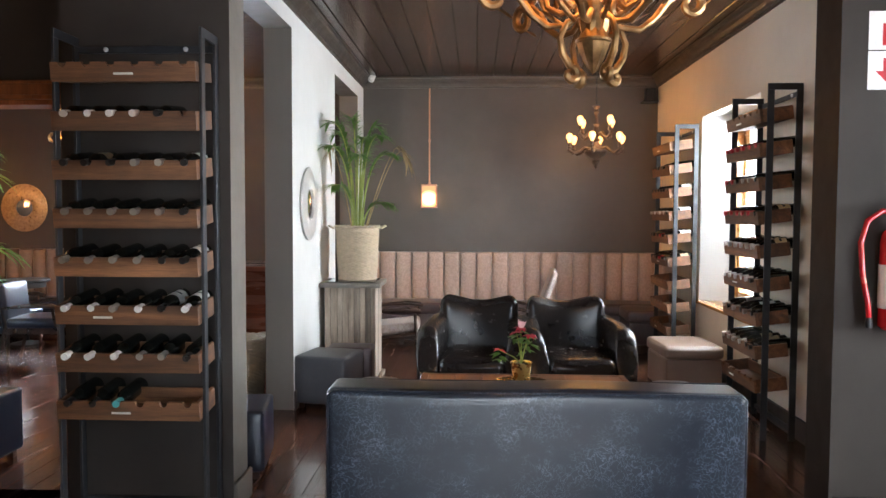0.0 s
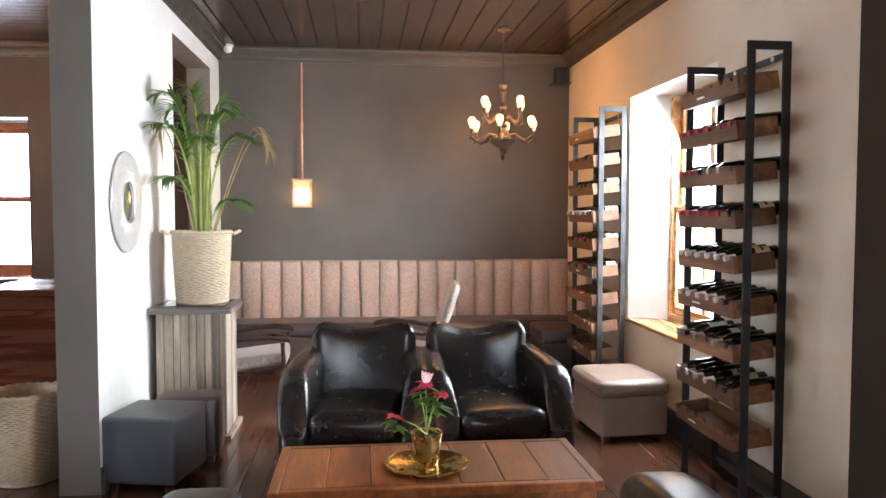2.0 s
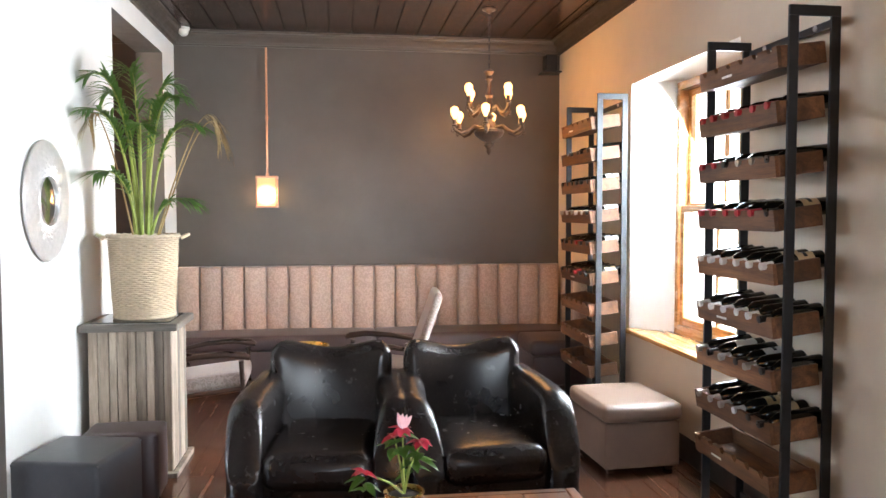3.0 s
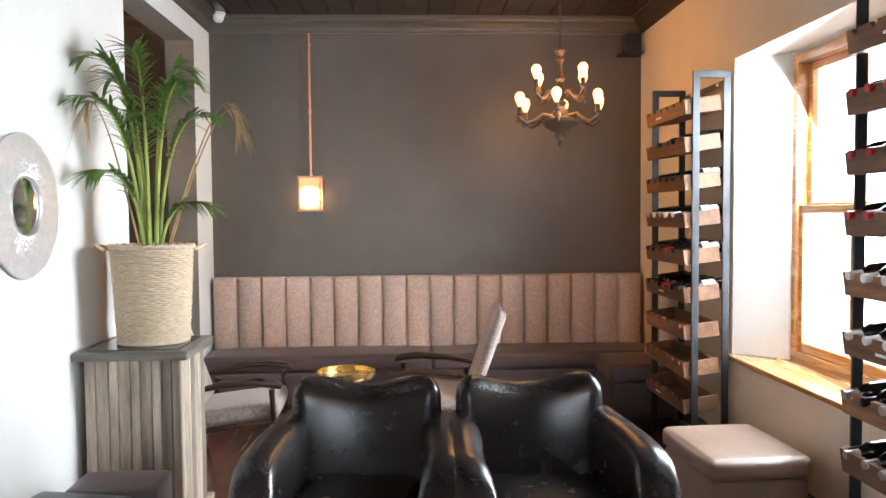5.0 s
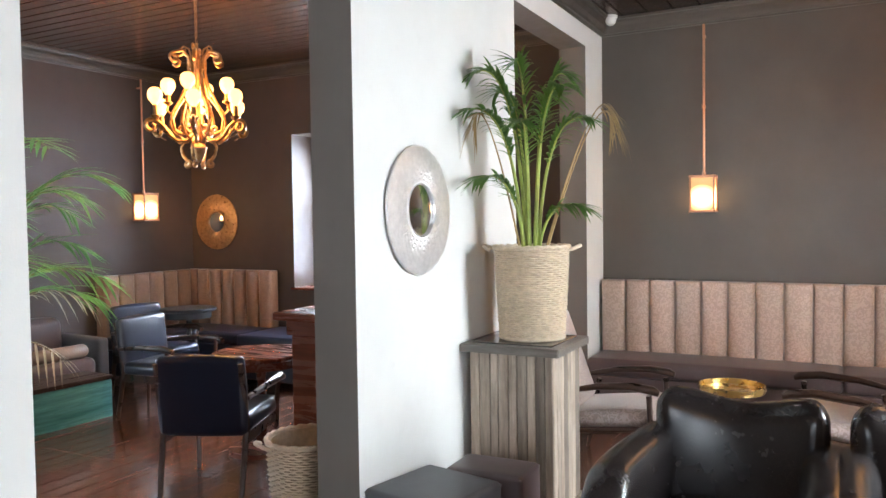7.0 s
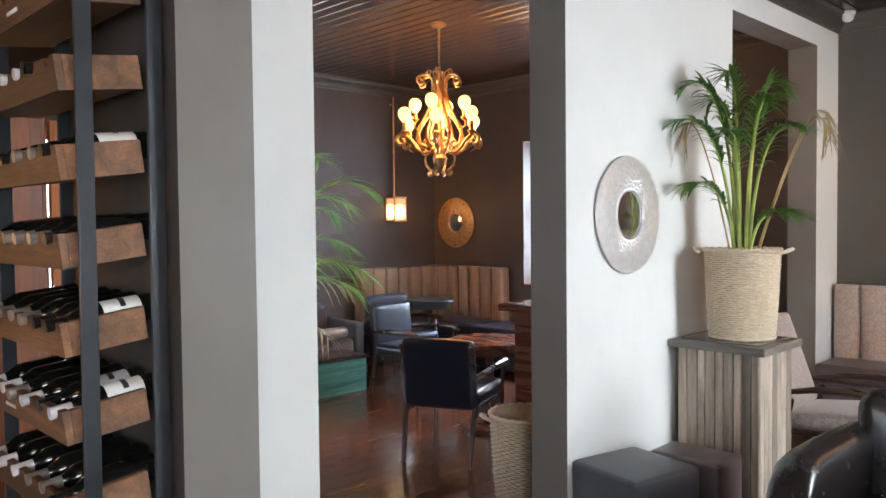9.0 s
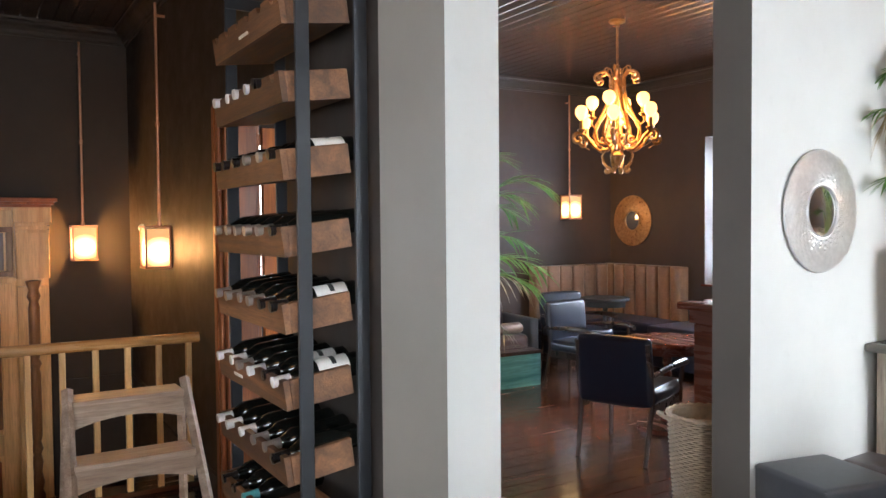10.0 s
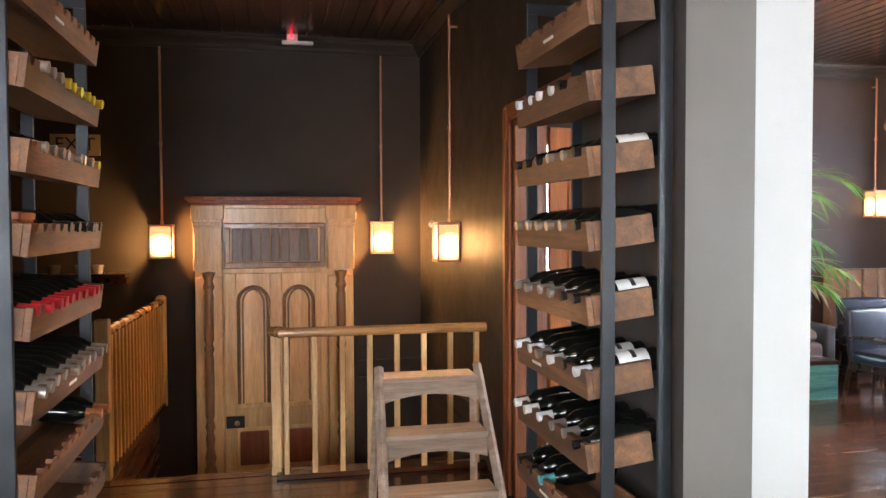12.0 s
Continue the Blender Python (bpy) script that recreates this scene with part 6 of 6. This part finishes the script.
# ------------------------------------------------------------ hall and front room
stool = thing("step_stool", "weathered oak step stool with arched risers", "step stool", "", pose(-2.86, 3.26, 0))
for k, (z, xo) in enumerate(((0.755, 0.0), (0.515, 0.15), (0.275, 0.30))):
    w = 0.235 + 0.012 * k
    part("tread", Mesh().chamfer(xo - 0.11, xo + 0.06, -w, w, z - 0.022, z, 0.004), STOOLWOOD, stool)
    n, vs, fs = 12, [], []
    for x in (xo + 0.038, xo + 0.056):
        for i in range(n + 1):
            y = -w + 2 * w * i / n
            vs.append((x, y, z - 0.023))
        for i in range(n + 1):
            y = -w + 2 * w * i / n
            vs.append((x, y, z - 0.085 - 0.04 * (abs(y) / w) ** 2))
    q = n + 1
    for i in range(n):
        fs += [(i, q + i, q + i + 1, i + 1), (2 * q + i, 2 * q + i + 1, 3 * q + i + 1, 3 * q + i), (q + i, 3 * q + i, 3 * q + i + 1, q + i + 1)]
    part("arched_riser", Mesh().add(vs, fs), STOOLWOOD, stool)
for s in (-1, 1):
    part("stringer", Mesh().tube([(0.50, s * 0.285, 0.001), (0.0, s * 0.248, 0.80)], 0.024, 4), STOOLWOOD, stool)
    part("rear_leg", Mesh().tube([(-0.14, s * 0.27, 0.001), (-0.06, s * 0.245, 0.73)], 0.02, 4), STOOLWOOD, stool)

ext = thing("fire_extinguisher", "red fire extinguisher with hose hung on the wall", "extinguisher", "", pose(1.935, 3.585, 0.965))
part("cylinder", Mesh().lathe([(0, 0), (0.07, 0.0), (0.084, 0.015), (0.084, 0.40), (0.075, 0.445), (0.045, 0.475), (0.025, 0.485), (0.025, 0.52), (0, 0.52)], 28), EXTRED, ext, "", True)
part("label", Mesh().lathe([(0.0845, 0.10), (0.0852, 0.10), (0.0852, 0.30), (0.0845, 0.30)], 28), SIGNWHITE, ext, "white instruction label")
part("valve", Mesh().soft(-0.03, 0.03, -0.022, 0.022, 0.515, 0.56, 0.008, 3), BLACKPLASTIC, ext, "", True)
part("lever", Mesh().chamfer(-0.03, 0.10, -0.012, 0.012, 0.575, 0.588, 0.003), BLACKPLASTIC, ext)
part("hose", Mesh().tube([(-0.03, -0.005, 0.535), (-0.09, -0.01, 0.545), (-0.155, -0.015, 0.50), (-0.185, -0.02, 0.40), (-0.175, -0.025, 0.25), (-0.15, -0.03, 0.12), (-0.145, -0.03, 0.06)], 0.013, 10), EXTRED, ext, "red hose", True)
part("nozzle", Mesh().tube([(-0.145, -0.03, 0.06), (-0.143, -0.03, 0.015)], [0.013, 0.016], 10), BLACKPLASTIC, ext, "", True)
part("bracket", Mesh().box(-0.02, 0.02, 0.083, 0.094, 0.36, 0.46), BLACKPLASTIC, ext)

for z, kind in ((2.245, 0), (2.062, 1)):
    sg = thing("safety_sign", "square red and white fire safety sign on the wall", "sign", "fire safety signs", pose(1.90, 3.679, z + 0.012))
    part("plate", Mesh().chamfer(-0.0885, 0.0885, -0.004, -0.001, 0.0, 0.177, 0.002), SIGNWHITE, sg)
    if kind:
        me = Mesh().add([(-0.02, -0.005, 0.145), (0.02, -0.005, 0.145), (0.02, -0.005, 0.085), (0.055, -0.005, 0.085), (0.0, -0.005, 0.03), (-0.055, -0.005, 0.085), (-0.02, -0.005, 0.085)], [(0, 6, 2, 1), (5, 4, 3)])
        part("arrow", me, SIGNRED, sg, "red arrow")
    else:
        part("symbol", Mesh().box(-0.025, 0.035, -0.006, -0.004, 0.02, 0.12).box(-0.01, 0.02, -0.006, -0.004, 0.121, 0.15), SIGNRED, sg, "red extinguisher symbol")

cctv = thing("dome_camera", "small white dome security camera in the ceiling corner", "camera", "", pose(-1.255, 9.10, CEIL - 0.002))
part("mount", Mesh().lathe([(0, -0.02), (0.05, -0.02), (0.055, 0.0), (0, 0.0)], 20), WHITEPLASTIC, cctv, "", True)
part("dome", Mesh().lathe([(0, -0.075), (0.02, -0.072), (0.036, -0.058), (0.042, -0.04), (0.042, -0.0205), (0, -0.0205)], 20), WHITEPLASTIC, cctv, "", True)
spk = thing("loudspeaker", "small black loudspeaker on a corner bracket", "speaker", "", pose(2.02, 9.15, 2.80))
part("shelf", Mesh().chamfer(-0.09, 0.09, -0.09, 0.095, -0.012, 0.0, 0.003), BLACKPLASTIC, spk)
part("cabinet", Mesh().soft(-0.055, 0.055, -0.06, 0.05, 0.001, 0.15, 0.01, 3), BLACKPLASTIC, spk, "", True)
part("grille", Mesh().soft(-0.045, 0.045, -0.066, -0.061, 0.012, 0.14, 0.003, 3), METAL, spk, "", True)

em = thing("emergency_light", "slim ceiling emergency light with red indicator", "light fitting", "", pose(HX + 0.14, 2.73, CEIL - 0.003))
part("housing", Mesh().soft(-0.02, 0.02, -0.13, 0.13, -0.085, -0.055, 0.008, 3).box(-0.01, 0.01, -0.09, 0.0, -0.056, 0.0), WHITEPLASTIC, em, "", True)
part("indicator", Mesh().lathe([(0, -0.022), (0.012, -0.018), (0.012, 0.014), (0, 0.017)], 10, pose(0.022, -0.05, -0.018)), LED, em, "red indicator lamp", True)
sw = thing("motion_sensor", "small round wall sensor", "sensor", "", pose(-5.32, HY - 0.001, 1.50))
part("body", Mesh().lathe([(0, 0), (0.03, 0), (0.028, 0.02), (0.015, 0.035), (0, 0.037)], 16, pose(0, 0, 0, 90, 0, 0)), WHITEPLASTIC, sw, "", True)

# exit sign on the far hall wall
sign = thing("exit_sign", "pale exit sign with dark lettering on the wall", "sign", "", pose(HX + 0.002, 0.95, 2.07))
part("plate", Mesh().chamfer(0, 0.012, -0.19, 0.19, 0.0, 0.17, 0.002), LABELTAN, sign)
txt = bpy.data.curves.new("letters", "FONT")
txt.body, txt.size, txt.align_x, txt.align_y, txt.extrude = "EXIT", 0.15, "CENTER", "CENTER", 0.001
txt.materials.append(BLACKPLASTIC)
letters = new("letters", txt)
letters.parent = sign
letters.matrix_local = pose(0.0145, 0, 0.085, 90, 0, 90)
shelf = thing("back_bar_shelf", "dark back bar shelf with cups and a tealight", "shelf", "", pose(HX + 0.002, 0.95, 1.08))
part("board", Mesh().chamfer(0, 0.22, -0.40, 0.40, 0.0, 0.03, 0.004), DARKWOOD, shelf)
part("cleat", Mesh().chamfer(0, 0.04, -0.38, 0.38, -0.06, -0.001, 0.004), DARKWOOD, shelf)
for y, mt in ((-0.14, WHITEPLASTIC), (0.05, WHITEPLASTIC), (0.18, WHITEPLASTIC)):
    cup = thing("cup", "small white cup on the back bar shelf", "cup", "cups on the shelf", pose(HX + 0.12, 0.95 + y, 1.111))
    part("bowl", Mesh().lathe([(0, 0.001), (0.03, 0.001), (0.045, 0.07), (0.042, 0.07), (0.028, 0.006), (0, 0.006)], 18), mt, cup, "", True)

def gift_box(label, m, sx, sy, sz, mt, lab):
    ob = thing("gift_box", label, "box", "", m)
    part("body", Mesh().chamfer(-sx / 2, sx / 2, -sy / 2, sy / 2, 0.001, sz * 0.8, 0.003), mt, ob)
    part("lid", Mesh().chamfer(-sx / 2 - 0.003, sx / 2 + 0.003, -sy / 2 - 0.003, sy / 2 + 0.003, sz * 0.8, sz, 0.003), mt, ob)
    part("label", Mesh().box(-sx * 0.3, sx * 0.3, sy / 2, sy / 2 + 0.001, sz * 0.2, sz * 0.7), lab, ob, "pale paper label")


gift_box("small brown wooden gift box in a rack crate", pose(-1.56, 1.765, 1.446, -7, 0, 2), 0.16, 0.10, 0.10, OLDPINE, LABELTAN)
gift_box("white carton in a rack crate", pose(-1.74, 1.765, 1.446, -7, 0, -3), 0.14, 0.09, 0.08, DARKWOOD, SIGNWHITE)

# ------------------------------------------------------------ floor boards
def boards(x0, x1, y0, y1, w, lengths):
    """Lays boards along y; alike boards share a mesh."""
    cache = {}
    r = random.Random(21)
    n = max(1, round((x1 - x0) / w))
    w = (x1 - x0) / n
    for i in range(n):
        y = y0
        while y < y1 - 0.01:
            L = min(r.choice(lengths), y1 - y)
            if y1 - (y + L) < 0.4:
                L = y1 - y
            key = round(L, 3)
            if key not in cache:
                cache[key] = Mesh().chamfer(0.0008, w - 0.0008, 0.0008, key - 0.0008, -0.021, 0.0, 0.0016).data("board", FLOORWOOD)
            b = part("board", cache[key], None, bed)
            b.location = (x0 + w * i, y, 0)
            y += L


boards(WX - 0.21, EX, 3.95, BY, 0.135, [2.65])
boards(DX, WX - 0.21, 3.95, DY, 0.135, [2.445])
boards(-1.25, 3.50, -2.6, 3.95, 0.135, [3.28])
boards(-3.80, -1.25, -0.4, 3.95, 0.135, [4.4])
boards(HX, -3.80, -0.4, 1.42, 0.135, [1.9])
